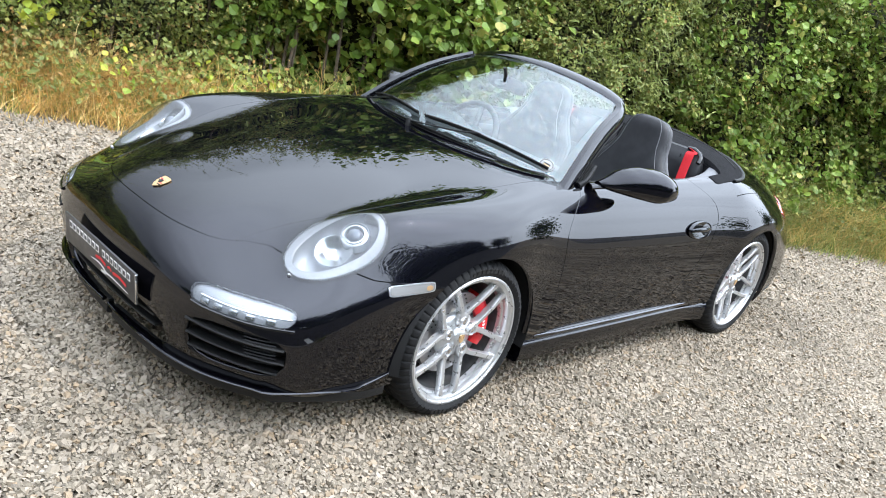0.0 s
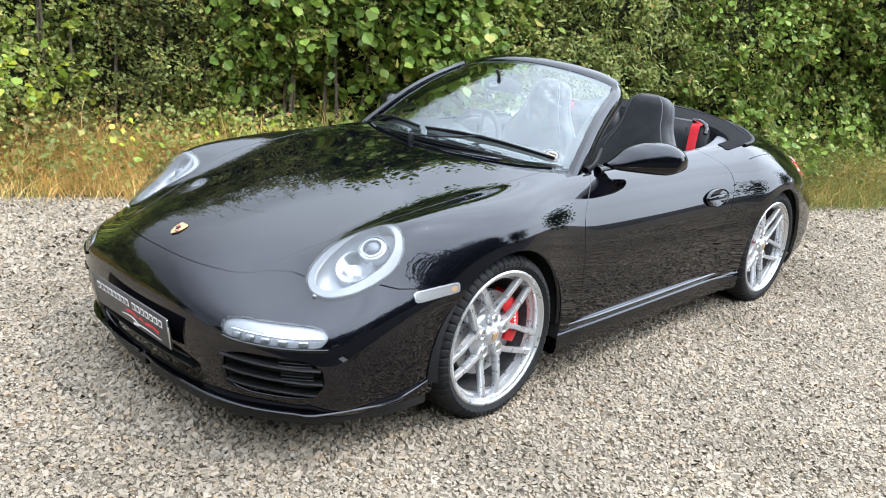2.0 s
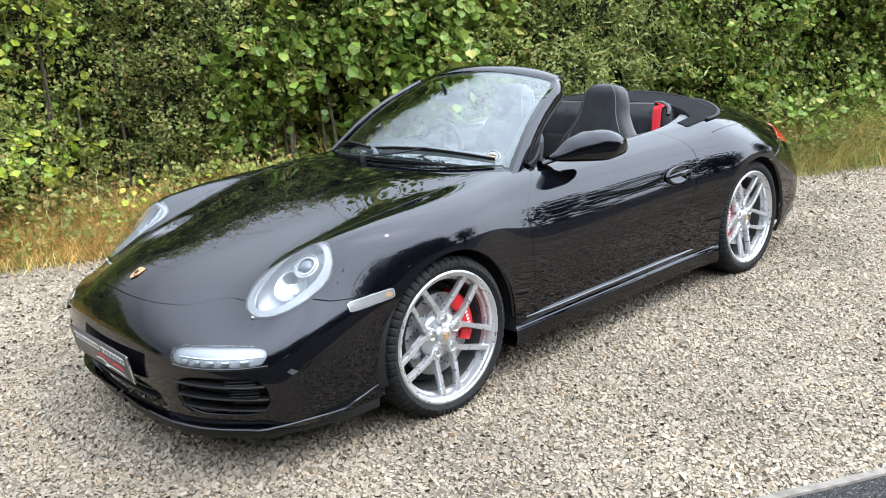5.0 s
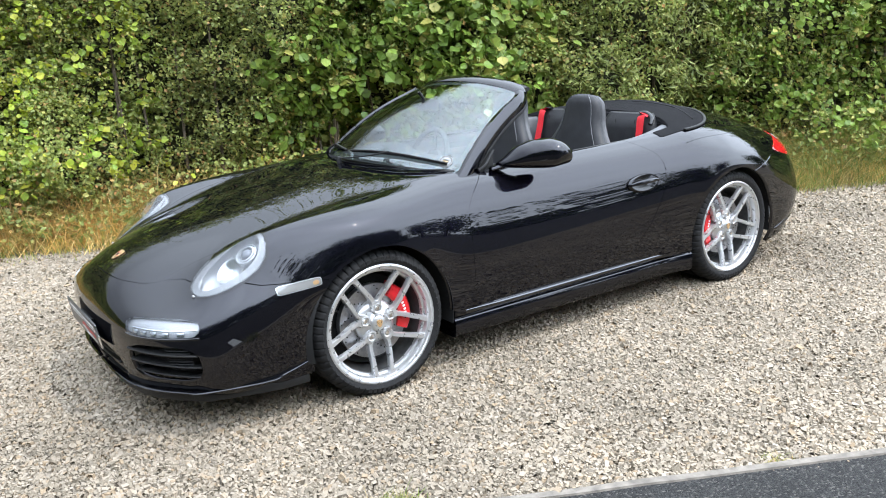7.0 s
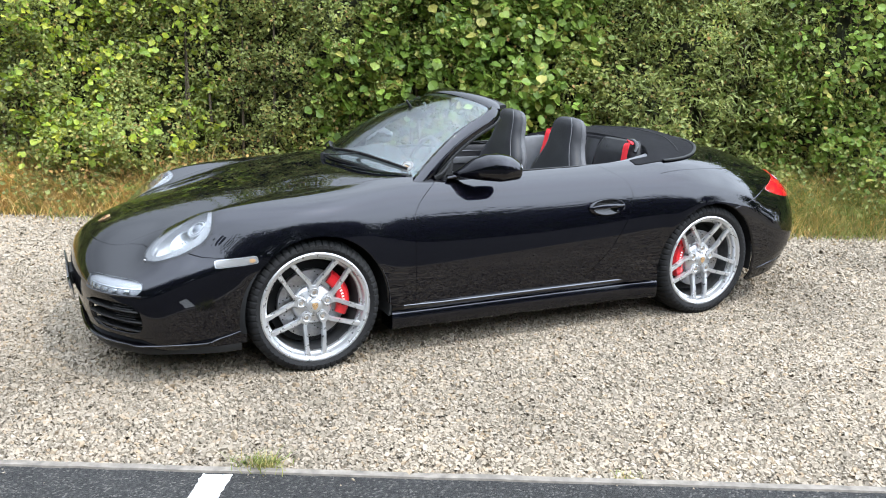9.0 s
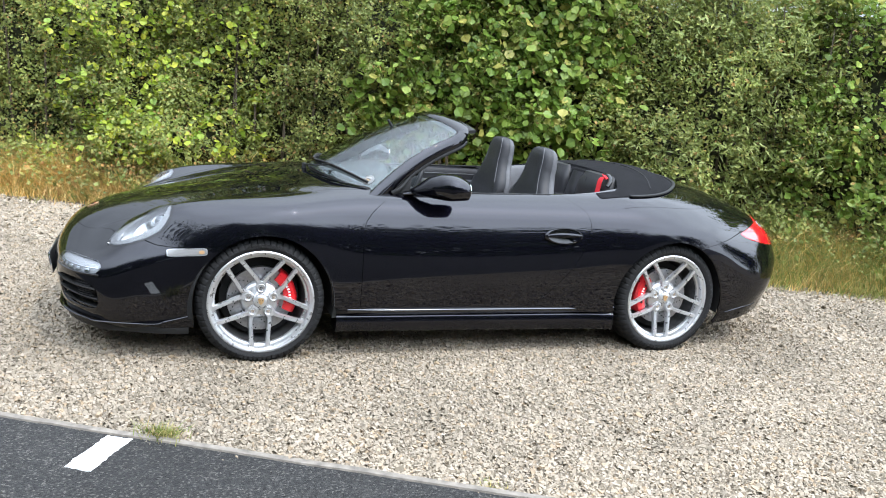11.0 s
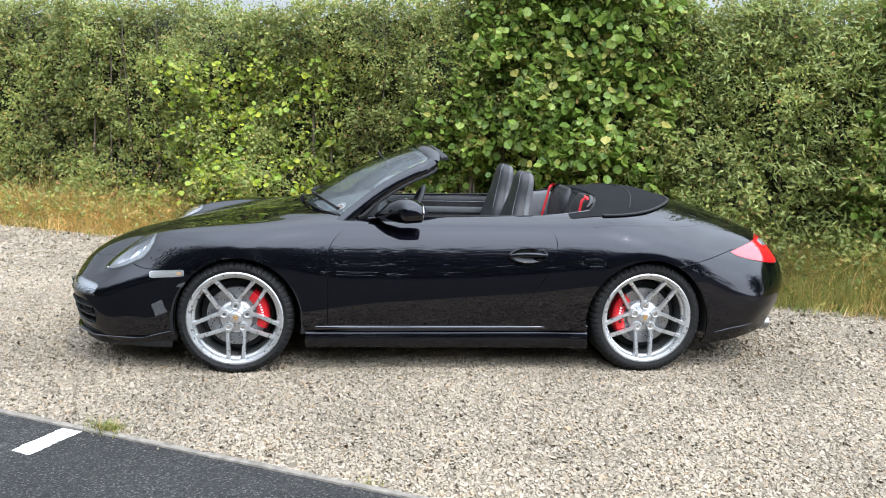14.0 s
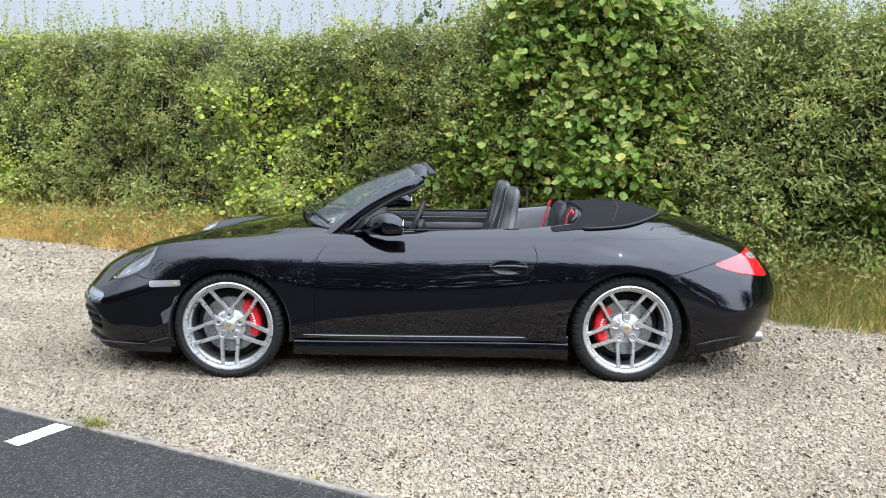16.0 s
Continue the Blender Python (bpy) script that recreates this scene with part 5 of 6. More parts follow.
part("gear_lever", sweep(bow([(1.06, 0, .50), (1.07, 0, .60), (1.06, 0, .66)], 8), [.018, .012, .010, .010, .014, .022, .024, .014], [.018, .012, .010, .010, .014, .022, .024, .014], (0, 1, 0)), GLOSS_BLACK, car)
wheel_at = Matrix.Translation((1.055, .345, .795)) @ Matrix.Rotation(radians(-66), 4, "Y")
sw = new("steering_wheel")
sw.parent = car
sw.matrix_local = wheel_at
ring = [Vector((.180 * math.cos(2 * math.pi * k / 40), .180 * math.sin(2 * math.pi * k / 40), 0)) for k in range(41)]
part("rim", sweep(ring, .0155, .0155, (0, 0, 1), 2, 12, False), LEATHER, sw, "black leather steering wheel rim")
part("hub", lathe([(0, -.010), (.05, -.012), (.068, -.026), (.070, -.055), (.03, -.10)], 28), LEATHER, sw)
for a in (5, 90, 175, 270):
    d = Vector((math.sin(radians(a)), math.cos(radians(a)), 0))
    part("spoke", sweep([d * .05 + Vector((0, 0, -.03)), d * .12 + Vector((0, 0, -.015)), d * .176], [.022, .016, .018], .007, (0, 0, 1), 3), GLOSS_BLACK, sw)

# ---- ground ----
ALONG, ACROSS = Vector((.8897, -.4566, 0)), Vector((.4566, .8897, 0))
KERB0, VERGE0 = -1.695, 2.527


def at(s, n, z=0.0):
    """A place by its run along the kerb, its distance towards the hedge, and its height."""
    return ALONG * s + ACROSS * n + Vector((0, 0, z))


TURN3 = np.array([ALONG, ACROSS, (0, 0, 1)])
rng = np.random.default_rng(11)


def ramp_material(name, stops, rough=0.9, scatter=0.0, bump=0.0, bump_scale=300.0, source="island", patch=0.0, patch_scale=2.0, spec=0.35):
    """Colours by chance, piece by piece, out of a row of stops (position, colour), with slow patches over them."""
    m = bpy.data.materials.new(name)
    m.use_nodes = True
    nt = m.node_tree
    p = nt.nodes["Principled BSDF"]
    p.inputs["Roughness"].default_value = rough
    p.inputs["Specular IOR Level"].default_value = spec
    co = nt.nodes.new("ShaderNodeTexCoord")
    geo = nt.nodes.new("ShaderNodeNewGeometry")
    rampn = nt.nodes.new("ShaderNodeValToRGB")
    els = rampn.color_ramp.elements
    while len(els) < len(stops):
        els.new(0.5)
    for e, (pos, col) in zip(els, stops):
        e.position, e.color = pos, (*col, 1)
    if source == "island":
        fac = geo.outputs["Random Per Island"]
    else:
        vor = nt.nodes.new("ShaderNodeTexVoronoi")
        vor.inputs["Scale"].default_value = float(source)
        nt.links.new(co.outputs["Object"], vor.inputs["Vector"])
        sep = nt.nodes.new("ShaderNodeSeparateColor")
        nt.links.new(vor.outputs["Color"], sep.inputs[0])
        fac = sep.outputs[0]
        bm = nt.nodes.new("ShaderNodeBump")
        bm.inputs["Strength"].default_value, bm.inputs["Distance"].default_value = 1.0, 0.012
        bm.invert = True
        nt.links.new(vor.outputs["Distance"], bm.inputs["Height"])
        nt.links.new(bm.outputs[0], p.inputs["Normal"])
    nt.links.new(fac, rampn.inputs[0])
    col = rampn.outputs[0]
    no = nt.nodes.new("ShaderNodeTexNoise")
    no.inputs["Scale"].default_value, no.inputs["Detail"].default_value = patch_scale, 4
    nt.links.new(co.outputs["Object"], no.inputs["Vector"])
    rg = nt.nodes.new("ShaderNodeMapRange")
    rg.inputs["From Min"].default_value, rg.inputs["From Max"].default_value = 0.3, 0.7
    rg.inputs["To Min"].default_value, rg.inputs["To Max"].default_value = 1 - patch, 1 + patch
    nt.links.new(no.outputs["Fac"], rg.inputs["Value"])
    sc = nt.nodes.new("ShaderNodeVectorMath")
    sc.operation = "SCALE"
    nt.links.new(col, sc.inputs[0])
    nt.links.new(rg.outputs[0], sc.inputs["Scale"])
    nt.links.new(sc.outputs[0], p.inputs["Base Color"])
    if bump and source == "island":
        n2 = nt.nodes.new("ShaderNodeTexNoise")
        n2.inputs["Scale"].default_value, n2.inputs["Detail"].default_value = bump_scale, 3
        nt.links.new(co.outputs["Object"], n2.inputs["Vector"])
        b = nt.nodes.new("ShaderNodeBump")
        b.inputs["Strength"].default_value, b.inputs["Distance"].default_value = bump, 0.003
        nt.links.new(n2.outputs["Fac"], b.inputs["Height"])
        nt.links.new(b.outputs[0], p.inputs["Normal"])
    if scatter:
        tr = nt.nodes.new("ShaderNodeBsdfTranslucent")
        mx = nt.nodes.new("ShaderNodeMixShader")
        mx.inputs[0].default_value = scatter
        nt.links.new(sc.outputs[0], tr.inputs["Color"])
        nt.links.new(p.outputs[0], mx.inputs[1])
        nt.links.new(tr.outputs[0], mx.inputs[2])
        nt.links.new(mx.outputs[0], nt.nodes["Material Output"].inputs["Surface"])
    return m


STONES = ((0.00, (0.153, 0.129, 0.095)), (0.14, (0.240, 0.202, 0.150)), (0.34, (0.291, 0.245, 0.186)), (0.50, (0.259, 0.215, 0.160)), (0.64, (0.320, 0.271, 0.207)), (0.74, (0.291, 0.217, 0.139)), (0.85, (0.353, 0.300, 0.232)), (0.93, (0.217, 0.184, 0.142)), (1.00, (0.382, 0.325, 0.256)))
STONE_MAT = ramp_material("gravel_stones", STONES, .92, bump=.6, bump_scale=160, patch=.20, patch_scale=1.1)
# stone colours halved: shade in the gaps is painted into the bed
BED_MAT = ramp_material("gravel_bed_shade", [(a, tuple(c * .50 for c in b)) for a, b in STONES], .95, source="46", patch=.18, patch_scale=.9)


def flat(name, corners, mat, label, category):
    bm = bmesh.new()
    bm.faces.new([bm.verts.new(at(*c)) for c in corners])
    return tagged(part(name, bm, mat, None), label, category, kind="structure")


flat("ground", ((-500, KERB0, 0), (500, KERB0, 0), (500, 500, 0), (-500, 500, 0)), BED_MAT, "grey crushed-stone gravel ground, darkened for the shade between stones", "ground")
TARMAC = ramp_material("tarmac", ((0, (.018, .018, .0175)), (.5, (.034, .0335, .032)), (.85, (.055, .053, .05)), (1, (.15, .14, .125))), .88, source="150", patch=.25, patch_scale=1.3)
flat("road", ((-500, -500, .003), (500, -500, .003), (500, KERB0, .003), (-500, KERB0, .003)), TARMAC, "dark grey tarmac with fine pale grit", "road")
EDGE_MAT = material("weathered_concrete", (.17, .15, .125), rough=.95, noise_scale=25, noise_amount=.35, bump=.8, bump_scale=120)
bm = bmesh.new()
n = 260
rows = []
for k in range(n + 1):
    s = -14 + 28 * k / n
    j = .007 * noise.noise(Vector((s * 3, 0, 2))) + .006 * noise.noise(Vector((s * 11, 3, 0)))
    rows.append([bm.verts.new(at(s, KERB0 + b + (j if c else 0), z)) for b, z, c in ((-.022, .0, 1), (-.018, .010, 1), (.010, .012, 1), (.016, 0, 1))])
for a, b in zip(rows, rows[1:]):
    for k in range(3):
        bm.faces.new((a[k], b[k], b[k + 1], a[k + 1]))
tagged(part("kerb_edging", bm, EDGE_MAT, None), "low worn edging between tarmac and gravel", "edging", kind="structure")
LINE_MAT = material("road_paint", (.70, .70, .68), rough=.8, noise_scale=35, noise_amount=.22, bump=.6, bump_scale=200)
bm = bmesh.new()
pts = []
for a, b, nseg in (((.140, -1.735), (.245, -1.728), 6), ((.245, -1.728), (.240, -2.012), 14), ((.240, -2.012), (.135, -2.010), 6), ((.135, -2.010), (.140, -1.735), 14)):
    for k in range(nseg):
        f = k / nseg
        pts.append((a[0] + (b[0] - a[0]) * f + .003 * rng.normal(), a[1] + (b[1] - a[1]) * f + .003 * rng.normal()))
f = bm.faces.new([bm.verts.new(at(a, b, .0042)) for a, b in pts])
r = bmesh.ops.extrude_face_region(bm, geom=[f])
for v in r["geom"]:
    if isinstance(v, bmesh.types.BMVert):
        v.co.z += .003
tagged(part("bay_marking", bm, LINE_MAT, None, smooth=False), "short white painted parking bay mark on the tarmac", "road marking")


def scatter_mesh(name, verts, faces, mat, smooth=False):
    """One mesh out of arrays: verts (pieces x k x 3) and faces (m x q, for one piece)."""
    n, k, _ = verts.shape
    faces = np.asarray(faces)
    m, q = faces.shape
    idx = (faces[None] + (np.arange(n) * k)[:, None, None]).reshape(-1)
    me = bpy.data.meshes.new(name)
    me.vertices.add(n * k)
    me.vertices.foreach_set("co", verts.reshape(-1).astype(np.float32))
    me.loops.add(len(idx))
    me.loops.foreach_set("vertex_index", idx.astype(np.int32))
    me.polygons.add(n * m)
    me.polygons.foreach_set("loop_start", np.arange(0, len(idx), q, dtype=np.int32))
    me.polygons.foreach_set("use_smooth", np.full(n * m, smooth))
    me.update(calc_edges=True)
    me.materials.append(mat)
    return me


def turns(n, flat_bias=1.0):
    """Rotation matrices by chance."""
    q = rng.normal(size=(n, 4)) * (1, flat_bias, flat_bias, 1)
    q /= np.linalg.norm(q, axis=1, keepdims=True)
    w, x, y, z = q.T
    return np.stack([np.stack([1 - 2 * (y * y + z * z), 2 * (x * y - w * z), 2 * (x * z + w * y)], -1),
                     np.stack([2 * (x * y + w * z), 1 - 2 * (x * x + z * z), 2 * (y * z - w * x)], -1),
                     np.stack([2 * (x * z - w * y), 2 * (y * z + w * x), 1 - 2 * (x * x + y * y)], -1)], 1)


def stones(spots, size):
    """Crushed stones with flat broken faces, lying at (s, n)."""
    n = len(spots)
    cube = np.array([(-.52, -.42, -.45), (.55, -.45, -.45), (.5, .45, -.45), (-.5, .42, -.45), (-.40, -.36, .45), (.42, -.28, .45), (.34, .38, .45), (-.44, .30, .45)], float)
    v = cube[None] * (1 + rng.normal(size=(n, 8, 3)) * .15)
    v *= (size * rng.uniform(.7, 1.25, n))[:, None, None] * np.stack([np.ones(n), rng.uniform(.6, .95, n), rng.uniform(.42, .8, n)], -1)[:, None]
    v = np.einsum("nij,nkj->nki", turns(n, .32), v)
    base = np.stack([spots[:, 0], spots[:, 1], size * rng.uniform(.08, .28, n)], -1)
    return v @ TURN3 * 1.0 + (base @ TURN3)[:, None]


CUBE_FACES = [(4, 5, 6), (4, 6, 7), (0, 1, 5), (0, 5, 4), (1, 2, 6), (1, 6, 5), (2, 3, 7), (2, 7, 6), (3, 0, 4), (3, 4, 7)]


def gravel_spots(s0, s1, n0, n1, density):
    """Closely packed places (s, n) with the distance to the next one."""
    d = 1.07 / math.sqrt(density)
    a, b = np.meshgrid(np.arange(s0, s1, d), np.arange(n0 + .3 * d, n1, d * .866), indexing="ij")
    a = a + (np.arange(b.shape[1]) % 2)[None] * d / 2
    p = np.stack([a.ravel(), b.ravel()], -1) + rng.normal(0, .20 * d, (a.size, 2))
    w = p[:, :1] * np.array(ALONG)[:2] + p[:, 1:] * np.array(ACROSS)[:2]
    under = (w[:, 0] > -.45) & (w[:, 0] < 3.0) & (np.abs(w[:, 1] - .05) < .45)
    p = p[~under & (p[:, 1] > KERB0 + .012)]
    return np.hstack([p, np.full((len(p), 1), d)])


spots = np.vstack([gravel_spots(-2.6, 4.6, KERB0 + .015, 1.0, 4300), gravel_spots(-3.2, 6.2, 1.0, VERGE0 + .1, 2500), gravel_spots(-3.2, -2.6, KERB0 + .015, 1.0, 3300), gravel_spots(4.6, 6.2, KERB0 + .015, 1.0, 2900),
                   gravel_spots(-7.5, -3.2, KERB0 + .015, VERGE0 + .1, 1200), gravel_spots(-13, -7.5, KERB0 + .015, VERGE0 + .1, 400), gravel_spots(6.2, 9, KERB0 + .02, VERGE0 + .1, 900)])
size = np.clip(spots[:, 2] * 1.02 * rng.lognormal(0, .20, len(spots)), .008, .05)
spots = spots[:, :2]
me = scatter_mesh("gravel", stones(spots, size), CUBE_FACES, STONE_MAT)
tagged(new("gravel", me), "loose crushed grey and buff gravel stones", "gravel", kind="stuff")
# grit kicked onto the tarmac edge
k = 130
spots = np.stack([rng.uniform(-4, 5, k), KERB0 - .01 - np.abs(rng.normal(0, .05, k))], -1)
me = scatter_mesh("grit", stones(spots, np.clip(rng.lognormal(math.log(.007), .4, k), .003, .016)), CUBE_FACES, STONE_MAT)
tagged(new("loose_grit", me), "small loose stones along the tarmac edge", "gravel", kind="stuff")

# ---- verge, hedge, trees ----
def leaf_stops(*cols, tone=(1, 1, 1)):
    return [(k / (len(cols) - 1), tuple(a * b for a, b in zip(c, tone))) for k, c in enumerate(cols)]


LEAF_HAZEL = ramp_material("hazel_leaves", leaf_stops((0.148, 0.282, 0.043), (0.209, 0.383, 0.052), (0.283, 0.484, 0.070), (0.394, 0.585, 0.106), (0.185, 0.338, 0.047), (0.590, 0.608, 0.141), tone=(.74, .64, .74)), .42, 0.34, patch=.22, patch_scale=1.6, spec=.38)
LEAF_HAW = ramp_material("hawthorn_leaves", leaf_stops((0.115, 0.179, 0.052), (0.145, 0.228, 0.062), (0.185, 0.275, 0.074), (0.140, 0.215, 0.066), (0.235, 0.325, 0.092), (0.165, 0.240, 0.066), (0.200, 0.290, 0.082), (0.155, 0.230, 0.070), (.34, .40, .12), (0.185, 0.270, 0.078), (.34, .24, .10), tone=(1.28, 1.03, .95)), .42, 0.34, patch=.42, patch_scale=1.1, spec=.38)
LEAF_WILLOW = ramp_material("sallow_leaves", leaf_stops((0.185, 0.316, 0.070), (0.270, 0.428, 0.106), (0.368, 0.541, 0.141), (0.467, 0.630, 0.189), (0.246, 0.383, 0.094), tone=(.86, .68, .80)), .40, 0.44, patch=.2, patch_scale=1.6, spec=.5)
LEAF_BRAMBLE = ramp_material("bramble_leaves", leaf_stops((0.192, 0.303, 0.040), (0.320, 0.433, 0.056), (0.480, 0.544, 0.064), (0.608, 0.576, 0.079), (0.256, 0.352, 0.047), (0.40, 0.45, 0.07), tone=(1.0, 1.04, 1.0)), .42, 0.42, patch=.2, patch_scale=1.6, spec=.5)
GRASS_DRY = ramp_material("dry_grass", leaf_stops((.44, .28, .09), (.62, .45, .18), (.74, .60, .32), (.36, .20, .07), (.30, .31, .09), (.56, .38, .13), (.78, .66, .38), tone=(1.34, 1.24, 1.08)), .7, 0.38, patch=.25, patch_scale=1.2)
GRASS_GREEN = ramp_material("green_grass", leaf_stops((0.100, 0.160, 0.030), (0.170, 0.235, 0.048), (0.240, 0.300, 0.060), (0.400, 0.370, 0.120), (0.130, 0.190, 0.038), (0.560, 0.440, 0.180), (0.30, 0.20, 0.08)), .6, 0.43, patch=.25, patch_scale=1.2)
LEAF_TREE = ramp_material("tree_leaves", leaf_stops((.035, .06, .018), (.05, .085, .024), (.075, .11, .03)), .5, 0.3, patch=.3, patch_scale=.6)
LEAF_RUST = ramp_material("withered_leaves", leaf_stops((.30, .15, .05), (.46, .25, .08), (.22, .20, .06), (.58, .38, .13), (.35, .16, .06), (.26, .28, .07)), .6, .35, patch=.3, patch_scale=1.5)
BARK = material("grey_brown_bark", (.11, .085, .06), rough=.95, noise_scale=30, noise_amount=.4, bump=1.0, bump_scale=60)
# dark colour stands in for the shade between the leaves
INNER = material("twigs_and_painted_shade", (.030, .032, .014), rough=1.0, noise_scale=14, noise_amount=.7, bump=1.0, bump_scale=30)


def leaf_shape(kind):
    """A folded leaf along +y, about 1 long: vertices and faces."""
    if kind == "broad":
        v = [(0, 0, 0), (-.42, .28, .07), (-.46, .62, .06), (0, 1, -.06), (.46, .62, .06), (.42, .28, .07), (0, .5, -.03)]
        f = [(0, 6, 1), (1, 6, 2), (2, 6, 3), (3, 6, 4), (4, 6, 5), (5, 6, 0)]
    elif kind == "narrow":
        v = [(0, 0, 0), (-.13, .45, .04), (0, 1, -.05), (.13, .45, .04)]
        f = [(0, 2, 1), (0, 3, 2)]
    else:
        v = [(0, 0, 0), (-.36, .5, .08), (0, 1, -.04), (.36, .5, .08)]
        f = [(0, 2, 1), (0, 3, 2)]
    return np.array(v, float), f


def leaf_verts(pos, out, size, kind, droop=.35, spread=.75):
    """Leaves at places pos, which face roughly along out."""
    n = len(pos)
    shape, faces = leaf_shape(kind)
    nrm = out + rng.normal(size=(n, 3)) * spread
    nrm /= np.linalg.norm(nrm, axis=1, keepdims=True)
    tip = rng.normal(size=(n, 3)) + np.array((0, 0, -droop))
    tip -= nrm * (tip * nrm).sum(1, keepdims=True)
    tip /= np.linalg.norm(tip, axis=1, keepdims=True)
    side = np.cross(tip, nrm)
    sz = size[:, None, None]
    v = pos[:, None] + sz * (shape[None, :, :1] * side[:, None] + shape[None, :, 1:2] * tip[:, None] + shape[None, :, 2:] * nrm[:, None])
    return v, faces


def fbm(s, z, seed):
    out = np.empty(len(s))
    for k in range(len(s)):
        p = Vector((s[k], z[k], seed))
        out[k] = noise.noise(p * .9) + .5 * noise.noise(p * 2.3) + .55 * noise.noise(p * 4.7)
    return out


GS, GZ = np.linspace(-16, 12, 281), np.linspace(-.2, 3.6, 39)
_a, _b = np.meshgrid(GS, GZ, indexing="ij")
LUMPS = fbm(_a.ravel(), _b.ravel(), 7.0).reshape(_a.shape)


def lump(s, z):
    i = np.clip((s + 16) / .1, 0, 279.99)
    j = np.clip((z + .2) / .1, 0, 37.99)
    i0, j0 = i.astype(int), j.astype(int)
    fi, fj = i - i0, j - j0
    return (LUMPS[i0, j0] * (1 - fi) * (1 - fj) + LUMPS[i0 + 1, j0] * fi * (1 - fj) + LUMPS[i0, j0 + 1] * (1 - fi) * fj + LUMPS[i0 + 1, j0 + 1] * fi * fj)


def hedge_top(s):
    s = np.asarray(s, float)
    h = np.interp(s, (-9, -4, -2.7, -2.1, -1.1, 0, .5, 1.9, 2.25, 5), (2.66, 2.62, 2.42, 2.38, 2.50, 2.52, 2.74, 2.76, 2.50, 2.54))
    return h + .16 * lump(s * .8, np.full(np.shape(s), 3.0)) + .10 * lump(s * 1.9 - 3, np.full(np.shape(s), 1.0))


def hedge_face(s, z):
    """How far towards the hedge its face stands."""
    h = hedge_top(s)
    f = np.clip(z / h, 0, 1)
    return VERGE0 + np.interp(s, (.6, 2.0), (.80, .56)) + np.interp(s, (.6, 2.0), (.14, .30)) * f + 1.2 * np.clip(f - .80, 0, 1) ** 1.5 - .48 * lump(s, z)


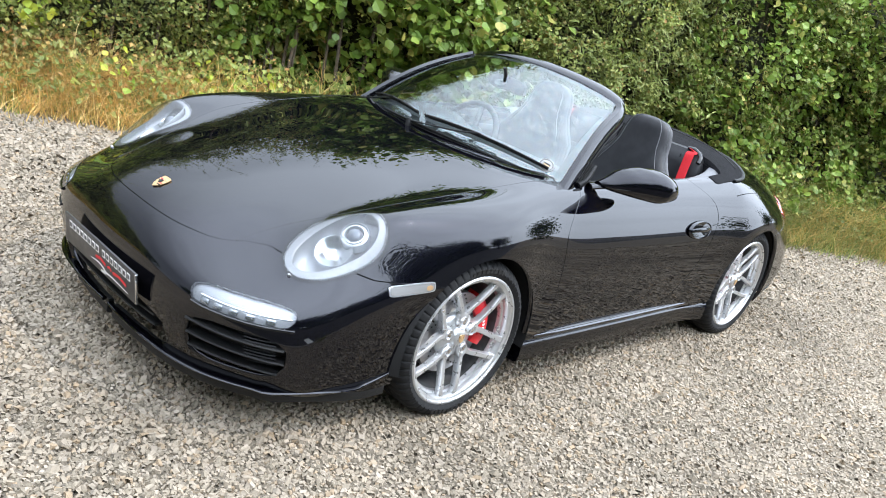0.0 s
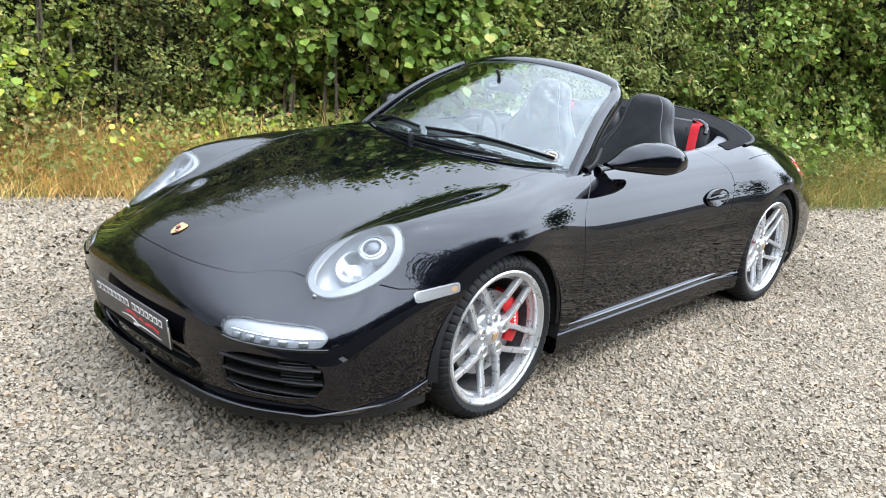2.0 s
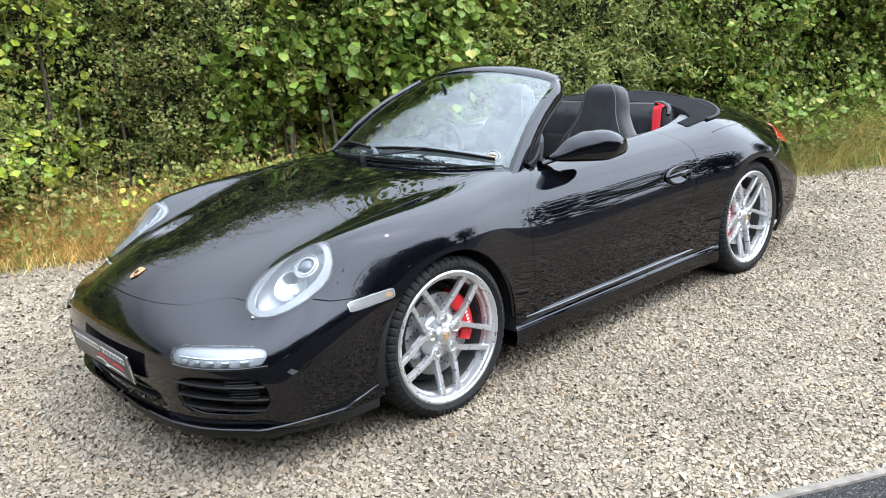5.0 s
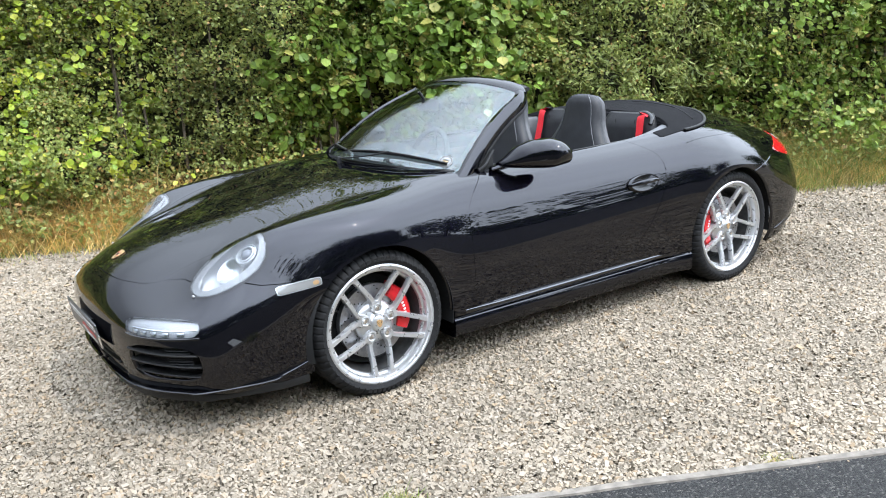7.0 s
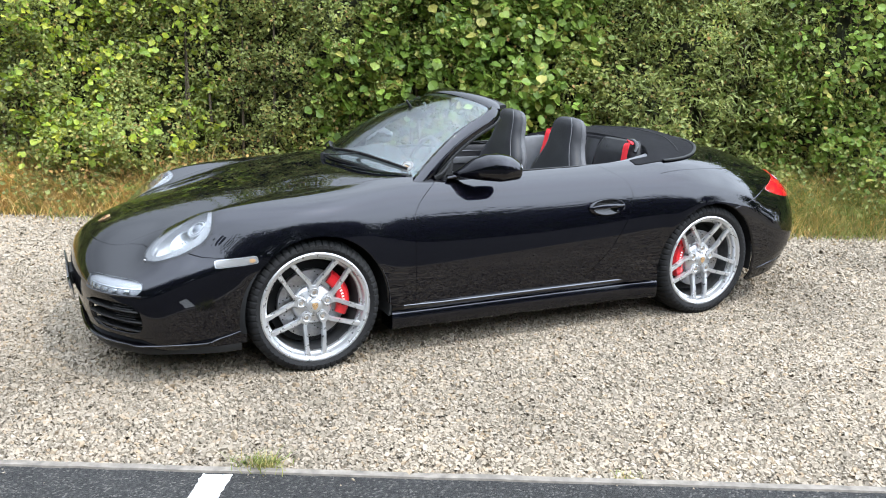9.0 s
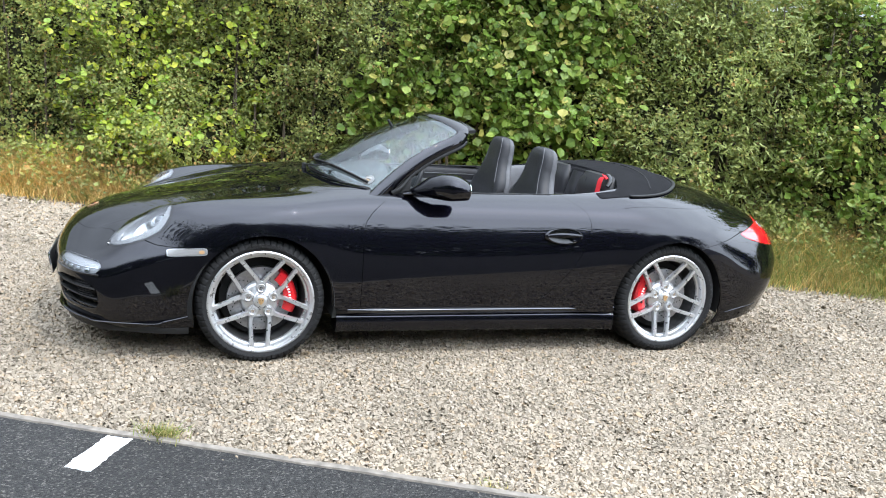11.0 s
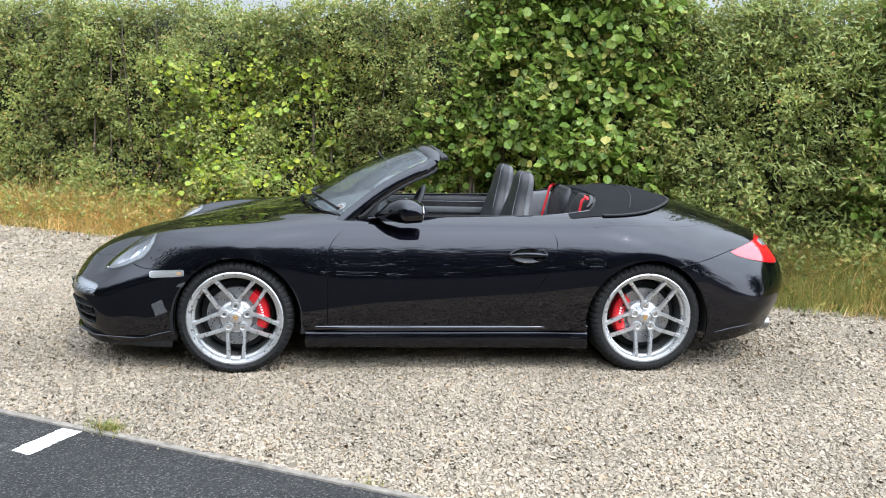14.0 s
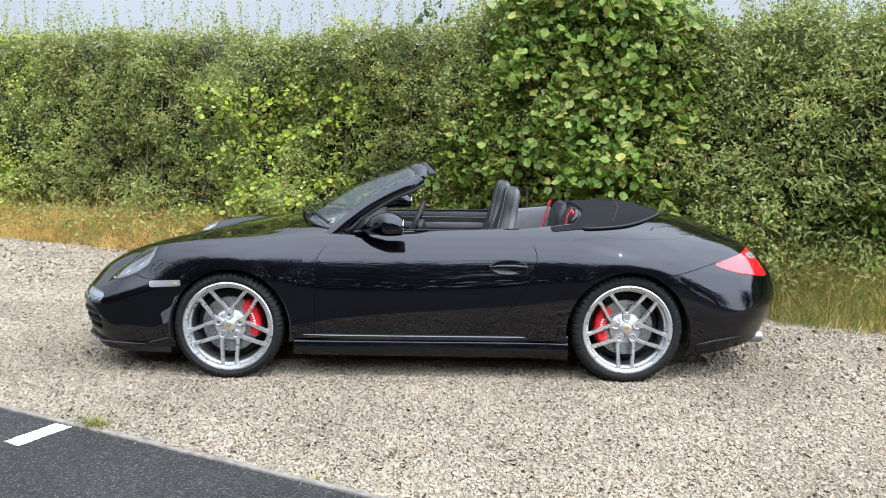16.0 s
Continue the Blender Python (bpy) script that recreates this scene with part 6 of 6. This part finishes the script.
class Shrub:
    """One shrub of the hedge: its stretch along the verge and its leaves."""

    def __init__(self, s0, s1, mat, kind, leaf, twigs, per, label, z0=None, z1=1.0, shoots=8, group="hedge shrubs"):
        self.s0, self.s1 = s0, s1
        thing = tagged(new("hedge_shrub"), label, "shrub", group)
        mid = at((s0 + s1) / 2, VERGE0 + 1.4)
        thing.location = mid
        w = s1 - s0
        z0 = z0 if z0 is not None else (.32 if s1 < 1 else .12)
        k = int(twigs * w)
        s = s0 + w * rng.beta(1.25, 1.25, k) * 1.16 - .08 * w
        top_share = .10
        h = hedge_top(s)
        z = z0 + (h * z1 - z0) * rng.uniform(0, 1, k) ** .92
        gap = lump((s * 2.3 + 40) % 26 - 15, (z * .75) % 3.4) + rng.normal(0, .12, k)
        keep = (gap > -.30 - .5 * (z > .80 * h)) | (rng.uniform(size=k) < .38)
        s, z, h = s[keep], z[keep], h[keep]
        k = len(s)
        depth = np.abs(rng.normal(0, .14, k))
        n = hedge_face(s, z) + depth
        on_top = rng.uniform(size=k) < top_share
        n[on_top] = hedge_face(s[on_top], h[on_top]) + rng.uniform(-.1, 1.0, on_top.sum())
        z[on_top] = h[on_top] * z1 + rng.normal(0, .05, on_top.sum())
        tw = np.stack([rng.normal(0, .7, k), -np.abs(rng.normal(.7, .4, k)), rng.normal(.25, .55, k)], -1)
        tw /= np.linalg.norm(tw, axis=1, keepdims=True)
        t = np.tile(np.linspace(0, 1, per), (k, 1)) + rng.normal(0, .05, (k, per))
        length = rng.uniform(.07, .20, k)[:, None, None]
        p = np.stack([s, n, z], -1)[:, None] + tw[:, None] * t[..., None] * length + rng.normal(0, leaf * .55, (k, per, 3))
        p = p.reshape(-1, 3)
        out = np.tile(np.array((.34, -.46, .80)), (len(p), 1))
        out[np.repeat(on_top, per)] = (.3, -.2, .95)
        size = leaf * rng.uniform(.6, 1.35, len(p))
        v, faces = leaf_verts(p, out, size, kind)
        v = v @ TURN3 - np.array(mid)
        me = scatter_mesh("leaves", v, faces, mat)
        ob = new("leaves", me)
        ob.parent = thing
        ob["kind"] = "stuff"
        # stems
        for j in range(max(3, int(w * 3.2))):
            a = s0 + w * (j + .5) / max(3, int(w * 3.2)) + rng.normal(0, .06)
            ht = float(hedge_top(np.array([a]))[0]) * z1 * rng.uniform(.8, .98)
            lean, nn = rng.normal(0, .12), rng.uniform(.25, .55)
            path = [at(a, VERGE0 + .85 + nn * .5, -.02), at(a + lean * .5, VERGE0 + .9 + nn * .4, ht * .5), at(a + lean, VERGE0 + .95 + nn * .3, ht)]
            part("stem", turned(sweep(bow(path, 7), [.018 - .013 * i / 6 for i in range(7)], [.018 - .013 * i / 6 for i in range(7)], (0, 1, 0), 2, 6), Matrix.Translation(-mid)), BARK, thing)
        # shoots that stand over the top
        if shoots:
            pos, outs = [], []
            stems = bmesh.new()
            for j in range(int(2.6 * shoots * w)):
                a = rng.uniform(s0, s1)
                b = float(hedge_face(np.array([a]), np.array([2.4]))[0]) + rng.uniform(.05, .9)
                ht = float(hedge_top(np.array([a]))[0]) * z1
                ln = rng.uniform(.12, .68) * (1.6 if rng.uniform() < .25 else 1)
                d = np.array((rng.normal(0, .22), rng.normal(0, .18), 1.0))
                base = np.array((a, b, ht - .06))
                top_p = base + d * ln
                q0, q1 = Vector(base @ TURN3) - mid, Vector(top_p @ TURN3) - mid
                side = Vector((.0022, 0, 0))
                fw = Vector((0, .0022, 0))
                vs = [stems.verts.new(c) for c in (q0 - side - fw, q0 + side - fw, q0 + fw)]
                tip = stems.verts.new(q1)
                for i in range(3):
                    stems.faces.new((vs[i], vs[(i + 1) % 3], tip))
                for i in range(int(ln * (70 if kind != "broad" else 34))):
                    f = rng.uniform(.1, 1)
                    pos.append(base + d * ln * f + rng.normal(0, .012 + leaf * .25, 3))
            part("shoot", stems, BARK, thing)["kind"] = "stuff"
            pos = np.array(pos)
            v, faces = leaf_verts(pos, np.tile((.1, -.6, .5), (len(pos), 1)), leaf * .8 * rng.uniform(.5, 1.2, len(pos)), kind, spread=1.0)
            me = scatter_mesh("shoot_leaves", v @ TURN3 - np.array(mid), faces, mat)
            ob = new("shoot_leaves", me)
            ob.parent = thing
            ob["kind"] = "stuff"


HAW_LABEL, HAZEL_LABEL = "dense hawthorn hedge shrub with small dark green leaves", "hazel hedge shrub with broad bright green leaves"
Shrub(-15.0, -11.5, LEAF_HAW, "small", .050, 600, 9, HAW_LABEL, shoots=6)
Shrub(-11.6, -8.6, LEAF_HAW, "small", .046, 800, 10, HAW_LABEL, shoots=8)
Shrub(-8.8, -6.6, LEAF_BRAMBLE, "small", .045, 300, 8, "mixed hedge shrub with yellowing green leaves", shoots=0)
Shrub(-8.8, -6.4, LEAF_HAW, "small", .042, 1000, 10, HAW_LABEL, shoots=9)
Shrub(-6.6, -4.3, LEAF_HAW, "small", .038, 1350, 11, HAW_LABEL, shoots=10)
Shrub(-4.6, -2.0, LEAF_HAW, "small", .036, 1250, 11, HAW_LABEL, shoots=10)
Shrub(-3.4, -1.4, LEAF_BRAMBLE, "broad", .064, 210, 6, "bramble with yellow-green leaves growing through the hedge", z0=.40, z1=.78, shoots=0)
Shrub(-2.3, .45, LEAF_HAW, "small", .034, 1650, 11, HAW_LABEL, shoots=10)
Shrub(.30, 2.15, LEAF_HAZEL, "broad", .084, 760, 7, HAZEL_LABEL, shoots=9)
Shrub(-.30, .50, LEAF_HAZEL, "broad", .078, 300, 7, "low hazel shoots with broad green leaves in the hedge", z1=.56, shoots=0)
Shrub(.1, 2.3, LEAF_HAW, "small", .034, 700, 10, HAW_LABEL, shoots=4)
Shrub(1.95, 3.0, LEAF_HAW, "small", .034, 1800, 11, HAW_LABEL, shoots=9)
Shrub(2.55, 4.1, LEAF_WILLOW, "narrow", .078, 460, 10, "sallow hedge shrub with narrow light green leaves", shoots=14)
Shrub(2.7, 4.2, LEAF_HAW, "small", .036, 1250, 10, HAW_LABEL, shoots=4)
Shrub(3.9, 6.4, LEAF_HAZEL, "broad", .058, 640, 7, HAZEL_LABEL, z0=.03, shoots=8)
Shrub(3.9, 6.4, LEAF_HAW, "small", .038, 700, 10, HAW_LABEL, z0=.03, shoots=4)
Shrub(6.2, 9.5, LEAF_HAZEL, "broad", .066, 420, 7, HAZEL_LABEL, z0=.03, shoots=5)
Shrub(6.2, 9.5, LEAF_HAW, "small", .040, 600, 10, HAW_LABEL, z0=.03, shoots=4)
Shrub(9.3, 12.0, LEAF_HAW, "small", .050, 500, 9, HAW_LABEL, shoots=5)
# the inside of the hedge: a sheet with twigs and shade painted dark
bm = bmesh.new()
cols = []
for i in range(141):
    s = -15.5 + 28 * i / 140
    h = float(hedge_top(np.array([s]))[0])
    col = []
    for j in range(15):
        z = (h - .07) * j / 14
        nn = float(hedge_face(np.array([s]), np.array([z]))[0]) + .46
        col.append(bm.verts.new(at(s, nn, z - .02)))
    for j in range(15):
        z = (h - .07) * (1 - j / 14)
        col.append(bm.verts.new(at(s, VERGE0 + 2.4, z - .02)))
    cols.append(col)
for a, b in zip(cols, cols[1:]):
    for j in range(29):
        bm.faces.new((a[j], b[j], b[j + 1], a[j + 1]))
tagged(part("hedge_inside", bm, INNER, None), "dark sheet inside the hedge, coloured as twigs and shade", "hedge", kind="stuff")


def blades(spots, height, width, lean):
    """Bent grass blades at (s, n)."""
    n = len(spots)
    a = rng.uniform(0, 2 * math.pi, n)
    d = np.stack([np.cos(a), np.sin(a), np.zeros(n)], -1)
    side = np.stack([-np.sin(a + .6), np.cos(a + .6), np.zeros(n)], -1) * (width * .5)[:, None]
    base = np.stack([spots[:, 0], spots[:, 1], np.full(n, -.005)], -1)
    l = (lean * rng.uniform(.3, 1.3, n) * height)[:, None]
    up = np.array((0, 0, 1.0)) * height[:, None]
    v = np.stack([base - side, base + side, base + up * .55 + d * l * .35 + side * .7, base + up * .55 + d * l * .35 - side * .7, base + up * rng.uniform(.75, 1.0, n)[:, None] + d * l], 1)
    return v @ TURN3


BLADE = np.array([(0, 1, 2), (0, 2, 3), (3, 2, 4)])


def grass(name, label, n, s0, s1, n0, n1, h0, h1, w, lean, mat, clump=.10):
    k = max(1, n // 14)
    c = np.stack([rng.uniform(s0, s1, k), n0 + (n1 - n0) * rng.beta(1.3, 1.3, k)], -1)
    tall = np.clip((c[:, 1] - n0) / (n1 - n0), 0, 1)
    spots = (c[:, None] + rng.normal(0, clump, (k, 14, 2))).reshape(-1, 2)
    hh = (h0 + (h1 - h0) * np.repeat(tall, 14) ** .8) * rng.uniform(.45, 1.25, len(spots))
    me = scatter_mesh(name, blades(spots, hh, w * rng.uniform(.6, 1.4, len(spots)), lean), BLADE, mat)
    return tagged(new(name, me), label, "grass", kind="stuff")


grass("dry_grass", "tall dry straw-coloured grass along the hedge foot", 40000, -14, 1.6, VERGE0 + .10, VERGE0 + 1.0, .10, .60, .0055, 1.5, GRASS_DRY)
grass("verge_grass", "short green grass at the gravel edge", 7000, -14, 1.6, VERGE0 - .04, VERGE0 + .7, .05, .24, .006, .8, GRASS_GREEN, .08)
grass("verge_grass", "long green and yellow grass at the hedge foot", 34000, 1.4, 10, VERGE0 - .05, VERGE0 + 1.0, .08, .62, .0055, 1.6, GRASS_GREEN)
grass("dry_grass", "dry yellow grass among the green", 20000, 1.4, 10, VERGE0 + .05, VERGE0 + .9, .10, .60, .0055, .8, GRASS_DRY)
grass("dry_stalks", "tall thin dead stalks standing in the verge", 2600, -12, 9, VERGE0 + .30, VERGE0 + 1.0, .35, .85, .0045, .55, GRASS_DRY, .16)
# low weeds in the verge
for name, label, count, s0, s1, mat, leaf in (("weed_clump", "yellow-green weeds and bramble trailing through the verge", 25, -11, 1.2, LEAF_BRAMBLE, .046), ("weed_clump", "dark green leafy weeds in clumps along the verge", 110, -11, 1.2, LEAF_HAW, .052), ("weed_clump", "green and yellow weeds in clumps along the verge", 70, 1.4, 9, LEAF_WILLOW, .045), ("weed_clump", "dark green weeds at the hedge foot", 300, 1.6, 9, LEAF_HAW, .046), ("weed_clump", "rust-brown withered weeds standing in the verge", 190, -11, .6, LEAF_RUST, .036)):
    c = np.stack([rng.uniform(s0, s1, count), VERGE0 + rng.uniform(.28, .90, count), np.zeros(count)], -1)
    r = rng.uniform(.05, .17, count)
    c[:, 2] = r * .6 + rng.uniform(0, .38, count) * np.clip((c[:, 1] - VERGE0 - .2) / .5, 0, 1)
    p = (c[:, None] + rng.normal(size=(count, 45, 3)) * r[:, None, None] * (1, .7, .8)).reshape(-1, 3)
    p[:, 2] = np.abs(p[:, 2]) + .01
    v, faces = leaf_verts(p, np.tile((.25, -.45, .85), (len(p), 1)), leaf * rng.uniform(.4, 1.4, len(p)), "broad" if mat == LEAF_BRAMBLE else "small")
    tagged(new(name, scatter_mesh(name, v @ TURN3, faces, mat)), label, "weeds", kind="stuff")
k = 3000
spots = np.stack([rng.uniform(-13, 9, k), VERGE0 + rng.uniform(.25, 1.0, k), np.zeros(k)], -1)
spots[:, 2] = rng.uniform(.05, .55, k) * np.clip((spots[:, 1] - VERGE0) / .7, .2, 1)
spots = (spots[:, None] + rng.normal(0, .05, (k, 8, 3)) * (1, 1, .6)).reshape(-1, 3)
spots[:, 2] = np.abs(spots[:, 2])
v, faces = leaf_verts(spots, np.tile((.1, -.5, .8), (len(spots), 1)), .048 * rng.uniform(.4, 1.4, len(spots)), "small")
tagged(new("weeds", scatter_mesh("weeds", v @ TURN3, faces, LEAF_HAW)), "low leafy weeds under the hedge", "weeds", kind="stuff")
# tuft at the tarmac edge
spots = np.stack([.335 + rng.normal(0, .045, 260), KERB0 + .03 + rng.normal(0, .022, 260)], -1)
me = scatter_mesh("grass_tuft", blades(spots, .055 * rng.uniform(.5, 1.3, 260), .004 * np.ones(260), 1.0), BLADE, GRASS_GREEN)
tagged(new("grass_tuft", me), "small green grass tuft at the tarmac edge", "grass", kind="stuff")
spots = np.stack([1.66 + rng.normal(0, .03, 60), KERB0 + .03 + rng.normal(0, .015, 60)], -1)
me = scatter_mesh("grass_tuft", blades(spots, .03 * rng.uniform(.5, 1.3, 60), .004 * np.ones(60), 1.0), BLADE, GRASS_GREEN)
tagged(new("grass_tuft", me), "tiny green grass tuft at the tarmac edge", "grass", kind="stuff")


def tree(x, y, h, w, count):
    t = tagged(new("tree"), "leafy green tree standing far beyond the parking area", "tree", "distant trees")
    t.location = (x, y, 0)
    part("trunk", sweep(bow([(0, 0, -.1), (.1, .05, h * .35), (0, 0, h * .8)], 8), [.22 - .024 * k for k in range(8)], [.22 - .024 * k for k in range(8)], (0, 1, 0), 2, 8), BARK, t)
    for k in range(5):
        a = k * 1.256 + x
        part("limb", sweep(bow([(0, 0, h * (.3 + .06 * k)), (math.cos(a) * w * .25, math.sin(a) * w * .25, h * (.48 + .05 * k)), (math.cos(a) * w * .4, math.sin(a) * w * .4, h * (.6 + .05 * k))], 6), [.09 - .012 * i for i in range(6)], [.09 - .012 * i for i in range(6)], (0, 1, 0), 2, 6), BARK, t)
    c = rng.normal(size=(26, 3))
    c = c / np.linalg.norm(c, axis=1, keepdims=True) * rng.uniform(.3, 1, (26, 1)) * (w * .55, w * .55, h * .46) + (0, 0, h * .50)
    i = rng.integers(0, 26, count)
    p = c[i] + rng.normal(size=(count, 3)) * (w * .13, w * .13, h * .09)
    p[:, 2] = np.maximum(p[:, 2], .15)
    out = p - np.array((0, 0, h * .5))
    out /= np.linalg.norm(out, axis=1, keepdims=True)
    v, faces = leaf_verts(p, out, .31 * rng.uniform(.6, 1.4, count), "small")
    ob = new("crown", scatter_mesh("crown", v, faces, LEAF_TREE))
    ob.parent = t


for k in range(24):
    s, n = -28 + 2.6 * k + rng.normal(0, .4), -17 + rng.normal(0, 1.0)
    q = at(s, n)
    tree(q.x, q.y, 10.2 + rng.uniform(-.9, .9), 5.6, 3800)
for s, n, h in ((-9.5, 24, 6.2), (-13, 26, 5.6), (-5.5, 30, 5.6), (14, 9, 5), (19, 3, 5.5), (20, -6, 5.5), (-24, 6, 5), (-27, -3, 5.5), (-26, -11, 5.2)):
    q = at(s, n)
    tree(q.x, q.y, h, 4.6, 2200)
k = 15000
p = np.stack([rng.uniform(-32, 36, k), -14.5 + rng.normal(0, .5, k), np.zeros(k)], -1)
p[:, 2] = rng.uniform(.02, 1, k) * (2.7 + .9 * np.sin(p[:, 0] * .7) * np.cos(p[:, 0] * .23))
v, faces = leaf_verts(p, np.tile((.1, .6, .6), (k, 1)), .36 * rng.uniform(.6, 1.4, k), "small")
tagged(new("far_hedge", scatter_mesh("far_hedge", v @ TURN3, faces, LEAF_TREE)), "dark green hedge along the far side of the car park", "hedge", kind="stuff")
